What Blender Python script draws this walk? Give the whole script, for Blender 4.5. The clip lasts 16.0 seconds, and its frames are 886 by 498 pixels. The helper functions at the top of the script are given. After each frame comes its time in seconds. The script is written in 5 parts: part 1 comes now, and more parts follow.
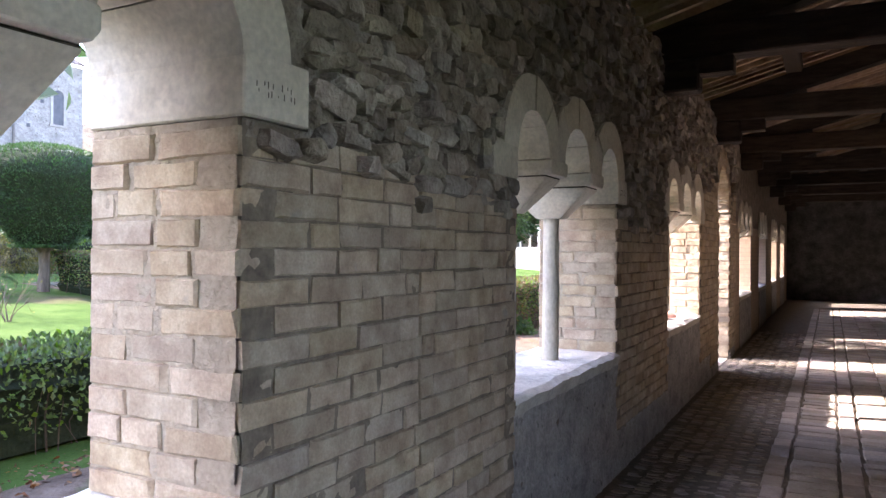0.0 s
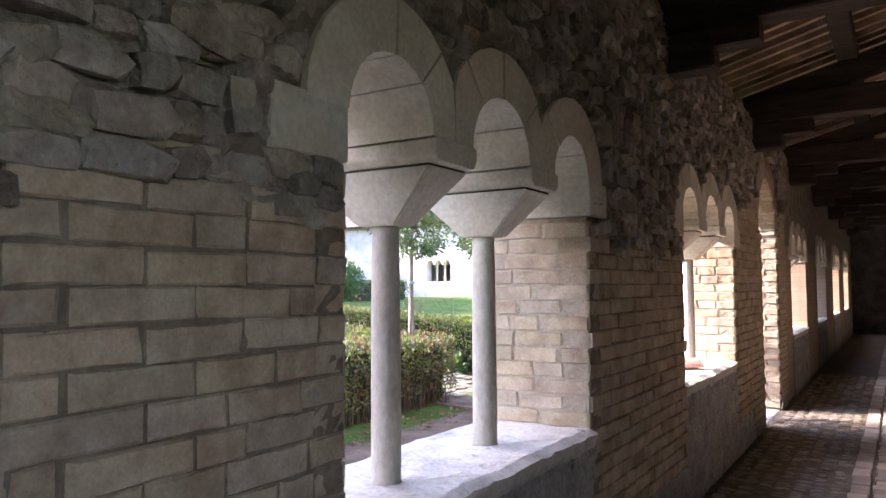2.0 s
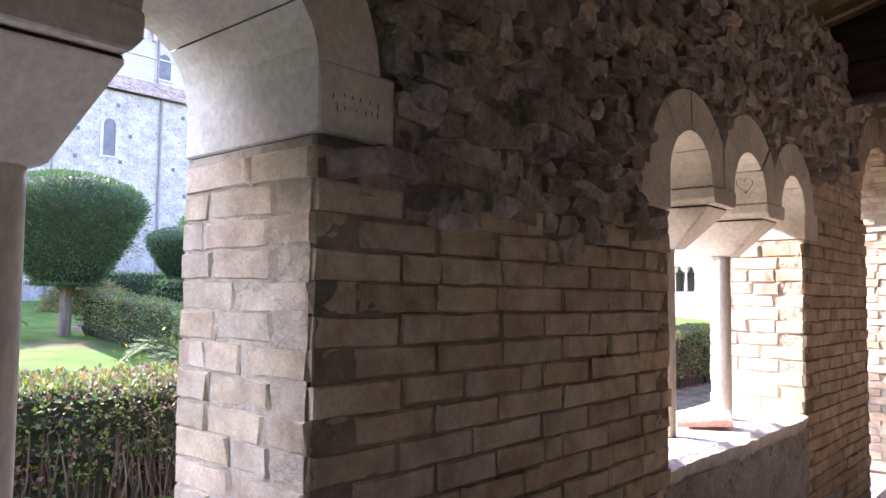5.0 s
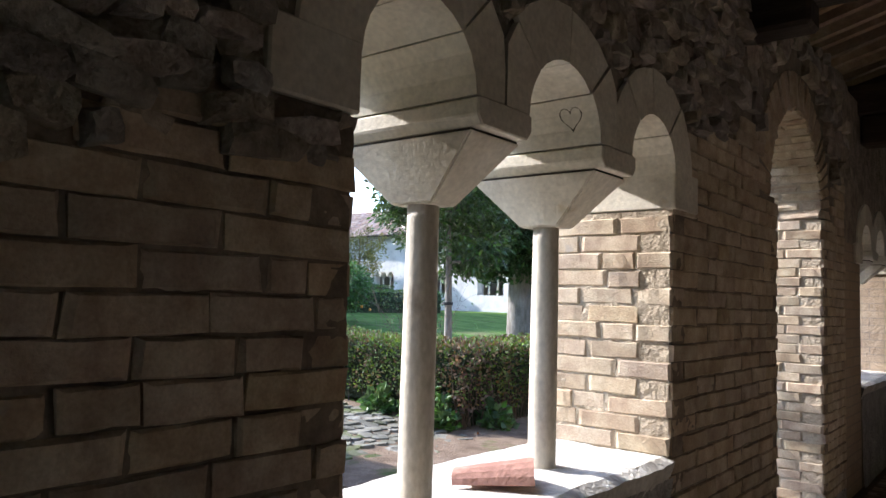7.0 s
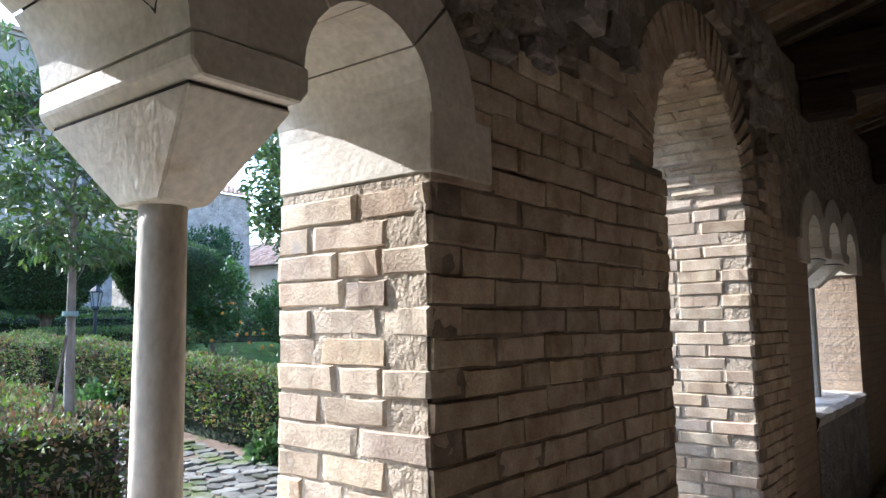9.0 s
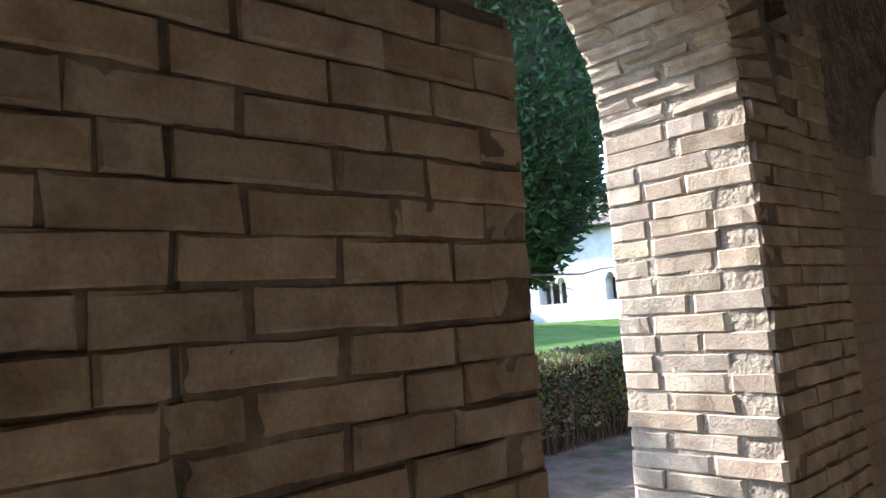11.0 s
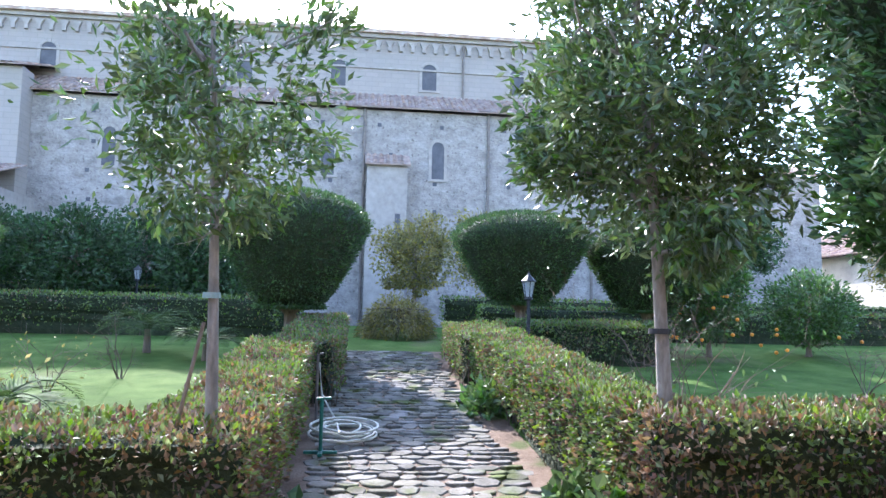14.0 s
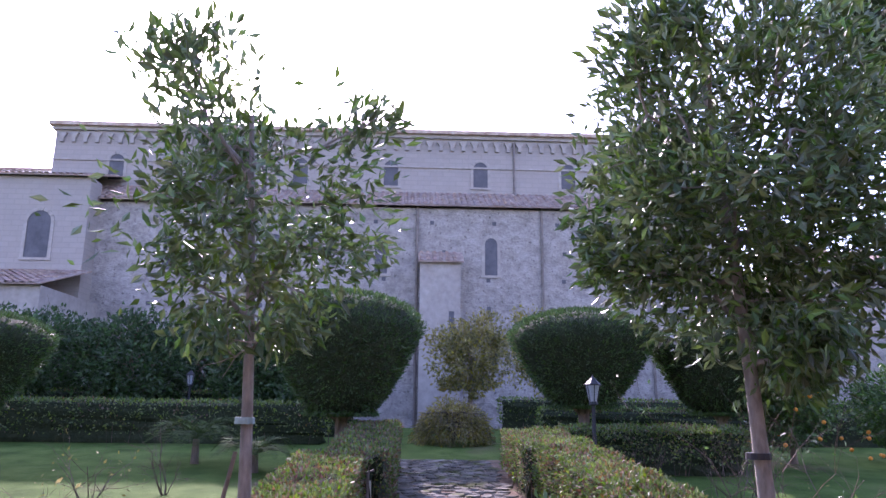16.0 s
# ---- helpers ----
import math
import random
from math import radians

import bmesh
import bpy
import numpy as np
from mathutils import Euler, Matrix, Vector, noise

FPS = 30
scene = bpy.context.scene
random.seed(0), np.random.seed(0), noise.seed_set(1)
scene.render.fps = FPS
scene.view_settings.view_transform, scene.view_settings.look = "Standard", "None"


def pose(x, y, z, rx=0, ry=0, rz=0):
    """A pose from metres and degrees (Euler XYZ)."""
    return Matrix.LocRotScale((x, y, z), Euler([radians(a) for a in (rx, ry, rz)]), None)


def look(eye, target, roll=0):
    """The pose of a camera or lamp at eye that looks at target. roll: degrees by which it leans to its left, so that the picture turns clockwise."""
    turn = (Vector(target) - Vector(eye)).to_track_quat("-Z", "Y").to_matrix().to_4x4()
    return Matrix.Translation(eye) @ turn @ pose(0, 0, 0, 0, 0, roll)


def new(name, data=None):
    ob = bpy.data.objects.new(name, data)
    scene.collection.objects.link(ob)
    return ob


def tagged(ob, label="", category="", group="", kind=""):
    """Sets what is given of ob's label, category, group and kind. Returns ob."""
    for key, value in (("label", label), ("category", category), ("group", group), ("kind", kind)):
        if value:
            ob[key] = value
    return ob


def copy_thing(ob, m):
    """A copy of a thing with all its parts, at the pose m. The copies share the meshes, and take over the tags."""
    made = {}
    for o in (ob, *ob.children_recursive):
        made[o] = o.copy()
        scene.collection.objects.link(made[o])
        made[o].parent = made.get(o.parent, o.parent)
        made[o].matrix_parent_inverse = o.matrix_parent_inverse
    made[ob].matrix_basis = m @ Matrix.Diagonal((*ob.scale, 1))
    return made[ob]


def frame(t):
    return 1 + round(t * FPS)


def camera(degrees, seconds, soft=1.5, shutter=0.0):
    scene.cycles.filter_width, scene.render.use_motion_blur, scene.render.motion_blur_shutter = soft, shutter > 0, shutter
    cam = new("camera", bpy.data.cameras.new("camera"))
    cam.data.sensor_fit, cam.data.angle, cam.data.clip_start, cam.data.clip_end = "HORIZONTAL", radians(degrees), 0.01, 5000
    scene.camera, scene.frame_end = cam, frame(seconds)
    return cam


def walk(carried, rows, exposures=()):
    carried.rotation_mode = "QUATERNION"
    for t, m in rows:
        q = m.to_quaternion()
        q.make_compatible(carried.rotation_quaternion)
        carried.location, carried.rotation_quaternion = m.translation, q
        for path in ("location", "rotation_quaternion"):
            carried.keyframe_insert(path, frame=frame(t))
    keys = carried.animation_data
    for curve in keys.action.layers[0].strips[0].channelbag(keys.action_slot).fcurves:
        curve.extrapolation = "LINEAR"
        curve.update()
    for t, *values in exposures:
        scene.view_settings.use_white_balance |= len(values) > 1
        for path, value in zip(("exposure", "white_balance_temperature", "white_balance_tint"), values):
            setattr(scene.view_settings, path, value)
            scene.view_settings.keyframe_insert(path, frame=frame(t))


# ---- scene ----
cam = camera(62.3, 16.0)
PATH = [
    (0, (1.361, -0.034, 1.591), (0.426, 1.734, 1.598), 0.4),
    (0.5, (1.390, 0.396, 1.578), (0.362, 2.111, 1.620), 0.3),
    (1, (1.376, 0.822, 1.601), (0.333, 2.528, 1.648), 2.2),
    (1.5, (1.312, 1.253, 1.626), (0.324, 2.991, 1.685), 1.1),
    (2, (1.335, 1.685, 1.592), (0.278, 3.380, 1.693), -0.4),
    (2.5, (1.322, 2.093, 1.623), (0.239, 3.774, 1.648), 1.3),
    (3, (1.279, 2.529, 1.624), (0.203, 4.215, 1.651), 0.0),
    (3.2, (1.287, 2.681, 1.625), (0.207, 4.363, 1.671), -0.7),
    (5.3, (1.358, 4.413, 1.537), (0.015, 5.890, 1.662), 1.0),
    (5.5, (1.331, 4.578, 1.520), (-0.007, 6.059, 1.647), 0.8),
    (6, (1.230, 5.034, 1.556), (-0.064, 6.555, 1.672), -0.1),
    (6.5, (1.267, 5.500, 1.520), (-0.028, 7.015, 1.679), -0.0),
    (7, (1.245, 5.938, 1.513), (-0.019, 7.483, 1.653), 1.7),
    (7.5, (1.200, 6.339, 1.527), (-0.011, 7.920, 1.715), 0.2),
    (8, (1.243, 6.769, 1.529), (-0.080, 8.259, 1.700), 0.3),
    (8.5, (1.239, 7.171, 1.520), (-0.074, 8.670, 1.700), 0.6),
    (9, (1.180, 7.597, 1.556), (-0.048, 9.162, 1.753), -0.6),
    (9.5, (1.225, 8.025, 1.551), (-0.100, 9.512, 1.723), -0.3),
    (10, (1.177, 8.449, 1.529), (-0.140, 9.948, 1.670), -0.4),
    (10.2, (1.129, 8.651, 1.509), (-0.182, 10.155, 1.655), -2.5),
    (12.3, (0.900, 10.390, 1.550), (-0.775, 11.478, 1.662), -0.8),
    (12.5, (0.829, 10.488, 1.550), (-0.879, 11.527, 1.609), -0.8),
    (13, (0.644, 10.736, 1.550), (-1.184, 11.541, 1.616), 0.6),
    (13.5, (0.369, 10.926, 1.526), (-1.542, 11.502, 1.648), 0.5),
    (14, (0.148, 11.152, 1.550), (-1.830, 11.384, 1.731), 1.2),
    (14.5, (-0.054, 11.207, 1.585), (-2.031, 11.377, 1.843), 0.8),
    (15, (-0.208, 11.155, 1.630), (-2.168, 11.346, 1.977), 0.6),
    (15.5, (-0.288, 11.169, 1.674), (-2.242, 11.296, 2.078), 0.7),
    (16, (-0.318, 11.185, 1.702), (-2.269, 11.264, 2.137), 0.6),
]
EXPOSURES = [(0, 3.7, 6200, 28), (1, 4.08, 5800, 34), (1.5, 3.85, 6200, 30), (2, 3.6, 6400, 31), (2.5, 3.4, 6800, 27), (3, 3.35, 7200, 20), (5.3, 4.15, 6000, 32),
             (6, 4.45, 6400, 24), (6.5, 3.55, 5600, 20), (7, 2.5, 5800, 14), (8, 2.4, 5600, 12), (9.5, 2.85, 5450, 14), (10, 2.85, 5450, 14), (12.3, 3.15, 5700, 12), (13, 3.08, 5700, 13),
             (14, 3.0, 5750, 20), (15, 2.6, 5750, 36), (16, 2.28, 5900, 48)]
walk(cam, [(t, look(eye, target, roll)) for t, eye, target, roll in PATH],
     EXPOSURES)

# ---- world and light ----
world = bpy.data.worlds.new("world")
scene.world = world
world.use_nodes = True
SUN_AZ, SUN_EL = 256.5, 31.5   # compass degrees clockwise from +y, elevation
wn = world.node_tree
sky = wn.nodes.new("ShaderNodeTexSky")
sky.sky_type = 'NISHITA'
sky.sun_disc = False
sky.sun_elevation, sky.sun_rotation = radians(SUN_EL), radians(SUN_AZ)
wn.nodes["Background"].inputs["Strength"].default_value = 0.15
wn.links.new(sky.outputs[0], wn.nodes["Background"].inputs[0])
sun = new("sun", bpy.data.lights.new("sun", 'SUN'))
sun.data.energy, sun.data.angle, sun.data.color = 2.6, radians(0.6), (1.0, 0.94, 0.84)
a, e = radians(SUN_AZ), radians(SUN_EL)
sun.matrix_world = look((0, 0, 0), (-math.sin(a) * math.cos(e), -math.cos(a) * math.cos(e), -math.sin(e)))

# ---- small makers ----
rng = np.random.default_rng(7)
R = random.Random(11)


def mesh_of(name, verts, faces, material, smooth=False):
    me = bpy.data.meshes.new(name)
    me.from_pydata([tuple(v) for v in verts], [], [tuple(f) for f in faces])
    for m in (material if isinstance(material, (list, tuple)) else [material]):
        me.materials.append(m)
    if smooth:
        me.polygons.foreach_set("use_smooth", [True] * len(me.polygons))
    me.update()
    return me


def put(name, me, parent=None, label="", m=None):
    ob = new(name, me)
    if m is not None:
        ob.matrix_basis = m
    if parent is not None:
        ob.parent = parent
    if label:
        ob["label"] = label
    return ob


def part(name, bm, material, parent=None, label="", smooth=False):
    bmesh.ops.recalc_face_normals(bm, faces=bm.faces)
    me = bpy.data.meshes.new(name)
    bm.to_mesh(me)
    bm.free()
    me.materials.append(material)
    if smooth:
        me.polygons.foreach_set("use_smooth", [True] * len(me.polygons))
    return put(name, me, parent, label)


def box(bm, x0, x1, y0, y1, z0, z1, bevel=0.0, jit=0.0):
    m = Matrix.Translation(((x0 + x1) / 2, (y0 + y1) / 2, (z0 + z1) / 2)) @ Matrix.Diagonal((x1 - x0, y1 - y0, z1 - z0, 1))
    vs = bmesh.ops.create_cube(bm, size=1, matrix=m)["verts"]
    if jit:
        for v in vs:
            v.co += Vector((R.uniform(-jit, jit), R.uniform(-jit, jit), R.uniform(-jit, jit)))
    if bevel:
        es = list({e for v in vs for e in v.link_edges})
        bmesh.ops.bevel(bm, geom=es, offset=bevel, segments=1, affect='EDGES')


def tube(bm, pts, radii, seg=8, caps=True):
    rings = []
    pts = [Vector(p) for p in pts]
    for i, p in enumerate(pts):
        d = (pts[min(i + 1, len(pts) - 1)] - pts[max(i - 1, 0)])
        d = d.normalized() if d.length > 1e-6 else Vector((0, 0, 1))
        a = d.orthogonal().normalized() if abs(d.z) < 0.95 else Vector((1, 0, 0)).cross(d).normalized()
        b = d.cross(a)
        rings.append([bm.verts.new(p + (a * math.cos(6.2832 * k / seg) + b * math.sin(6.2832 * k / seg)) * radii[i]) for k in range(seg)])
    for r0, r1 in zip(rings, rings[1:]):
        for k in range(seg):
            bm.faces.new((r0[k], r0[(k + 1) % seg], r1[(k + 1) % seg], r1[k]))
    if caps:
        bm.faces.new(rings[0][::-1])
        bm.faces.new(rings[-1])


def prism(bm, outline, x0, x1):
    """A (y, z) outline pushed from x0 to x1."""
    a = [bm.verts.new((x0, y, z)) for y, z in outline]
    b = [bm.verts.new((x1, y, z)) for y, z in outline]
    bm.faces.new(a)
    bm.faces.new(b[::-1])
    n = len(a)
    for i in range(n):
        bm.faces.new((a[i], b[i], b[(i + 1) % n], a[(i + 1) % n]))


def rise(x):
    """How far the garden has climbed above the foot of the arcade at x."""
    return .0715 * min(max(0.0, -x - 3.5), 14.5)


def uphill(ob):
    """Lays a mesh that was built on level ground onto the rising garden."""
    for v in ob.data.vertices:
        v.co.z += rise(v.co.x)
    return ob


def empty(name, x=0, y=0, z=0):
    ob = new(name)
    ob.location = (x, y, z)
    ob.empty_display_size = 0.2
    return ob


# ---- materials ----
def surf(name, colours, scale=3.0, rough=0.85, bump=0.3, fine=60.0, vary=0.0, island=False, spots=None, stretch=None, metal=0.0, gap=0.012):
    """Colours mixed by coarse noise, a finer grain over them, relief, and a shade of its own for each piece."""
    m = bpy.data.materials.new(name)
    m.use_nodes = True
    nt = m.node_tree
    N, L = nt.nodes, nt.links
    b = N["Principled BSDF"]
    geo = N.new("ShaderNodeNewGeometry")
    vec = geo.outputs["Position"]
    if stretch:
        mp = N.new("ShaderNodeMapping")
        mp.inputs["Scale"].default_value = stretch
        L.new(vec, mp.inputs["Vector"])
        vec = mp.outputs[0]
    n1, n2 = N.new("ShaderNodeTexNoise"), N.new("ShaderNodeTexNoise")
    n1.inputs["Scale"].default_value, n1.inputs["Detail"].default_value, n1.inputs["Roughness"].default_value = scale, 6, 0.65
    n2.inputs["Scale"].default_value, n2.inputs["Detail"].default_value = fine, 4
    L.new(vec, n1.inputs["Vector"])
    L.new(vec, n2.inputs["Vector"])
    ramp = N.new("ShaderNodeValToRGB")
    el = ramp.color_ramp.elements
    k = len(colours)
    while len(el) < k:
        el.new(0.5)
    for i, c in enumerate(colours):
        el[i].position = 0.32 + 0.36 * i / max(1, k - 1)
        el[i].color = (*c, 1)
    L.new(n1.outputs["Fac"], ramp.inputs[0])
    col = ramp.outputs[0]
    if spots:
        n3 = N.new("ShaderNodeTexNoise")
        n3.inputs["Scale"].default_value, n3.inputs["Detail"].default_value = spots[0], 5
        L.new(geo.outputs["Position"], n3.inputs["Vector"])
        mr = N.new("ShaderNodeMapRange")
        mr.inputs["From Min"].default_value, mr.inputs["From Max"].default_value = spots[1], spots[1] + 0.1
        L.new(n3.outputs["Fac"], mr.inputs["Value"])
        mx = N.new("ShaderNodeMix")
        mx.data_type = 'RGBA'
        L.new(mr.outputs[0], mx.inputs["Factor"])
        L.new(col, mx.inputs[6])
        mx.inputs[7].default_value = (*spots[2], 1)
        col = mx.outputs[2]
    hs = N.new("ShaderNodeHueSaturation")
    L.new(col, hs.inputs["Color"])
    add = N.new("ShaderNodeMath")
    add.operation = 'MULTIPLY_ADD'
    L.new(n2.outputs["Fac"], add.inputs[0])
    add.inputs[1].default_value, add.inputs[2].default_value = 0.6, 0.7
    val = add.outputs[0]
    if vary:
        if island:
            rnd = geo.outputs["Random Per Island"]
        else:
            rnd = N.new("ShaderNodeObjectInfo").outputs["Random"]
        a2 = N.new("ShaderNodeMath")
        a2.operation = 'MULTIPLY_ADD'
        L.new(rnd, a2.inputs[0])
        a2.inputs[1].default_value, a2.inputs[2].default_value = 2 * vary, 1 - vary
        m2 = N.new("ShaderNodeMath")
        m2.operation = 'MULTIPLY'
        L.new(val, m2.inputs[0])
        L.new(a2.outputs[0], m2.inputs[1])
        val = m2.outputs[0]
        # hue and saturation wander with the same number, scrambled
        w = N.new("ShaderNodeTexWhiteNoise")
        w.noise_dimensions = '1D'
        L.new(rnd, w.inputs["W"])
        h = N.new("ShaderNodeMapRange")
        h.inputs["To Min"].default_value, h.inputs["To Max"].default_value = 0.5 - 0.05 * vary, 0.5 + 0.03 * vary
        L.new(w.outputs["Value"], h.inputs["Value"])
        L.new(h.outputs[0], hs.inputs["Hue"])
        s = N.new("ShaderNodeMapRange")
        s.inputs["To Min"].default_value, s.inputs["To Max"].default_value = 1 - vary, 1 + vary
        L.new(w.outputs["Color"], s.inputs["Value"])
        L.new(s.outputs[0], hs.inputs["Saturation"])
    L.new(val, hs.inputs["Value"])
    L.new(hs.outputs[0], b.inputs["Base Color"])
    b.inputs["Roughness"].default_value, b.inputs["Metallic"].default_value = rough, metal
    b.inputs["Specular IOR Level"].default_value = 0.25
    if bump:
        mixh = N.new("ShaderNodeMath")
        mixh.operation = 'MULTIPLY_ADD'
        L.new(n1.outputs["Fac"], mixh.inputs[0])
        mixh.inputs[1].default_value = 2.0
        L.new(n2.outputs["Fac"], mixh.inputs[2])
        bp = N.new("ShaderNodeBump")
        bp.inputs["Strength"].default_value, bp.inputs["Distance"].default_value = bump, gap
        L.new(mixh.outputs[0], bp.inputs["Height"])
        L.new(bp.outputs[0], b.inputs["Normal"])
    return m


def leafy(name, colours, vary=0.35, rough=0.45, through_light=0.25):
    m = surf(name, colours, scale=2.0, rough=rough, bump=0.0, fine=9.0, vary=vary, island=True)
    nt = m.node_tree
    b = nt.nodes["Principled BSDF"]
    b.inputs["Specular IOR Level"].default_value = 0.4
    tr, mx = nt.nodes.new("ShaderNodeBsdfTranslucent"), nt.nodes.new("ShaderNodeMixShader")
    src = b.inputs["Base Color"].links[0].from_socket
    nt.links.new(src, tr.inputs["Color"])
    mx.inputs[0].default_value = through_light
    nt.links.new(b.outputs[0], mx.inputs[1])
    nt.links.new(tr.outputs[0], mx.inputs[2])
    nt.links.new(mx.outputs[0], nt.nodes["Material Output"].inputs[0])
    return m


BRICK = surf("brick", [(.31, .225, .155), (.43, .335, .23), (.53, .44, .315)], 8, .92, .40, 110, .13, spots=(9, .66, (.36, .31, .25)), gap=.007)
RUBBLE = surf("rubble_stone", [(.20, .165, .13), (.32, .27, .215), (.44, .385, .31)], 9, .92, 1.0, 45, .30, gap=.018)
# mortar and wall pointing: shade of the deep joints is mixed into their colour
MORTAR = surf("mortar", [(.15, .125, .095), (.25, .21, .16)], 9, .95, .8, 60, gap=.012)
POINTING = surf("wall_pointing", [(.13, .10, .075), (.21, .165, .12), (.30, .245, .18)], 8, .95, .5, 70, gap=.008)
RUBBLEBED = surf("rubble_bed", [(.16, .13, .10), (.28, .235, .185), (.40, .345, .275)], 11, .95, .9, 50, gap=.015)
ROUGHCAST = surf("roughcast", [(.24, .225, .21), (.36, .335, .305), (.45, .42, .38)], 5, .95, .9, 40, spots=(14, .62, (.17, .155, .14)), gap=.025)
STONE = surf("dressed_stone", [(.50, .44, .34), (.60, .54, .43), (.66, .61, .50)], 3.5, .75, .2, 50, .07, spots=(6, .68, (.42, .33, .21)))
SILL = surf("sill_stone", [(.46, .42, .35), (.60, .56, .48), (.68, .64, .56)], 6, .85, .6, 45, .08, spots=(11, .64, (.34, .31, .27)))
COLUMN = surf("column_stone", [(.36, .31, .24), (.50, .45, .36), (.60, .55, .45)], 4, .6, .12, 60, .05, stretch=(1, 1, .5), spots=(5, .7, (.38, .32, .25)))
GROOVE = surf("dark_joint", [(.05, .04, .032), (.09, .075, .06)], 20, .95, .3)
TIMBER = surf("old_timber", [(.022, .015, .01), (.045, .031, .021), (.07, .05, .033)], 3, .8, .5, 30, .2, stretch=(1, 6, 6))
# rafter wood lightened in colour for the floor's reflected light
BATTEN = surf("lit_rafter_wood", [(.24, .155, .10), (.36, .25, .165), (.46, .34, .235)], 4, .8, .4, 40, .25)
TERRACOTTA = surf("terracotta", [(.20, .10, .065), (.29, .155, .10), (.34, .21, .145)], 5, .85, .4, 50, .25)
PAVER = surf("floor_brick", [(.34, .285, .225), (.46, .395, .32), (.56, .49, .41)], 3, .6, .4, 50, .25)
COBBLE = surf("cobble", [(.22, .185, .145), (.33, .28, .215), (.42, .36, .28)], 8, .7, .4, 60, .35, island=True)
OLDWALL = surf("old_outer_wall", [(.22, .195, .165), (.31, .28, .235), (.40, .365, .31)], 1.2, .95, .5, 25, spots=(3, .64, (.2, .18, .15)))
PLASTER = surf("old_plaster", [(.46, .43, .38), (.60, .56, .50), (.68, .645, .58)], 1.2, .95, .5, 25, spots=(3, .64, (.34, .31, .27)))
EARTH = surf("earth", [(.10, .07, .048), (.155, .112, .078), (.21, .158, .115)], 3, .95, .9, 40, spots=(1.8, .56, (.075, .09, .03)), gap=.02)
FLAG = surf("path_stone", [(.09, .088, .065), (.15, .142, .115), (.22, .21, .18)], 3, .95, .8, 45, .25, spots=(2.2, .54, (.085, .10, .04)))
FLAG_J = surf("path_stone_far", [(.09, .088, .065), (.15, .142, .115), (.22, .21, .18)], 3, .95, .8, 45, .25, spots=(2.2, .54, (.085, .10, .04)), island=True)
for mat in (FLAG, FLAG_J, EARTH):
    mat.node_tree.nodes["Principled BSDF"].inputs["Specular IOR Level"].default_value = .08
BARK = surf("pale_bark", [(.12, .105, .09), (.20, .18, .155), (.27, .25, .22)], 10, .85, .6, 60, stretch=(1, 1, .3))
BARK2 = surf("brown_bark", [(.10, .075, .055), (.19, .145, .105), (.25, .20, .15)], 8, .9, .8, 40, stretch=(1, 1, .2), gap=.03)
TWIG = surf("bare_twig", [(.07, .05, .037), (.14, .105, .075)], 8, .85, .3, vary=.3, island=True)
LEAF = leafy("laurel_leaf", [(.045, .085, .03), (.075, .13, .042), (.12, .18, .058)], .45, .34, .2)
LEAF_L = leafy("young_tree_leaf", [(.05, .095, .032), (.085, .145, .045), (.14, .19, .06)], .4, .45, .2)
HEDGE = leafy("hedge_leaf", [(.075, .125, .033), (.12, .185, .045), (.18, .235, .065)], .45, .62)
HEDGE_D = leafy("dry_hedge_leaf", [(.10, .055, .05), (.17, .12, .06), (.22, .15, .08)], .45, .65)
CONIFER = leafy("conifer_leaf", [(.022, .05, .018), (.04, .085, .026), (.06, .115, .035)], .35, .6, .15)
TOPIARY = leafy("topiary_leaf", [(.03, .065, .02), (.05, .10, .028), (.075, .14, .04)], .35, .55, .2)
CITRUS = leafy("citrus_leaf", [(.04, .09, .025), (.075, .15, .04), (.12, .20, .05)], .35)
OLIVE = leafy("olive_leaf", [(.11, .115, .04), (.20, .185, .055), (.30, .25, .07)], .35, .6, .35)
PALM = leafy("palm_leaf", [(.04, .08, .02), (.075, .12, .03)], .3, .9)
# near-black filler: the shade deep inside foliage, put into colour
DARKCORE = surf("painted_inner_shade", [(.022, .032, .014), (.04, .05, .022)], 8, .95, .8, 30, gap=.05)
ORANGE = surf("orange_peel", [(.75, .26, .03), (.85, .34, .05)], 12, .5, .2, 200)
LITTER = leafy("fallen_leaf", [(.16, .075, .04), (.24, .13, .07), (.30, .19, .10)], .4, .8, .1)
IRON = surf("painted_iron", [(.02, .022, .025), (.04, .042, .045)], 20, .5, .2)
GREENIRON = surf("green_paint", [(.02, .11, .085), (.03, .16, .12)], 20, .45, .15)
HOSE = surf("garden_hose", [(.45, .45, .36), (.56, .55, .45)], 10, .5, .1)
FROST = surf("lantern_glass", [(.30, .32, .33), (.40, .42, .43)], 8, .25, 0)
CHURCH_P = surf("church_ashlar", [(.26, .23, .205), (.33, .30, .265)], .7, .9, .4, 4, spots=(1.4, .7, (.40, .35, .31)), gap=.03)
# flat dark colour for the shade within the church's openings
SHADOWED = surf("opening_shade", [(.06, .06, .068), (.10, .10, .108)], 2, .6, 0)
PIPE = surf("copper_pipe", [(.12, .10, .085), (.2, .17, .15)], 3, .6, .1)
ROOFTILE = surf("roof_tile", [(.23, .15, .11), (.34, .24, .18), (.42, .34, .27)], 2.5, .9, .6, 12, .25, island=True, gap=.03)

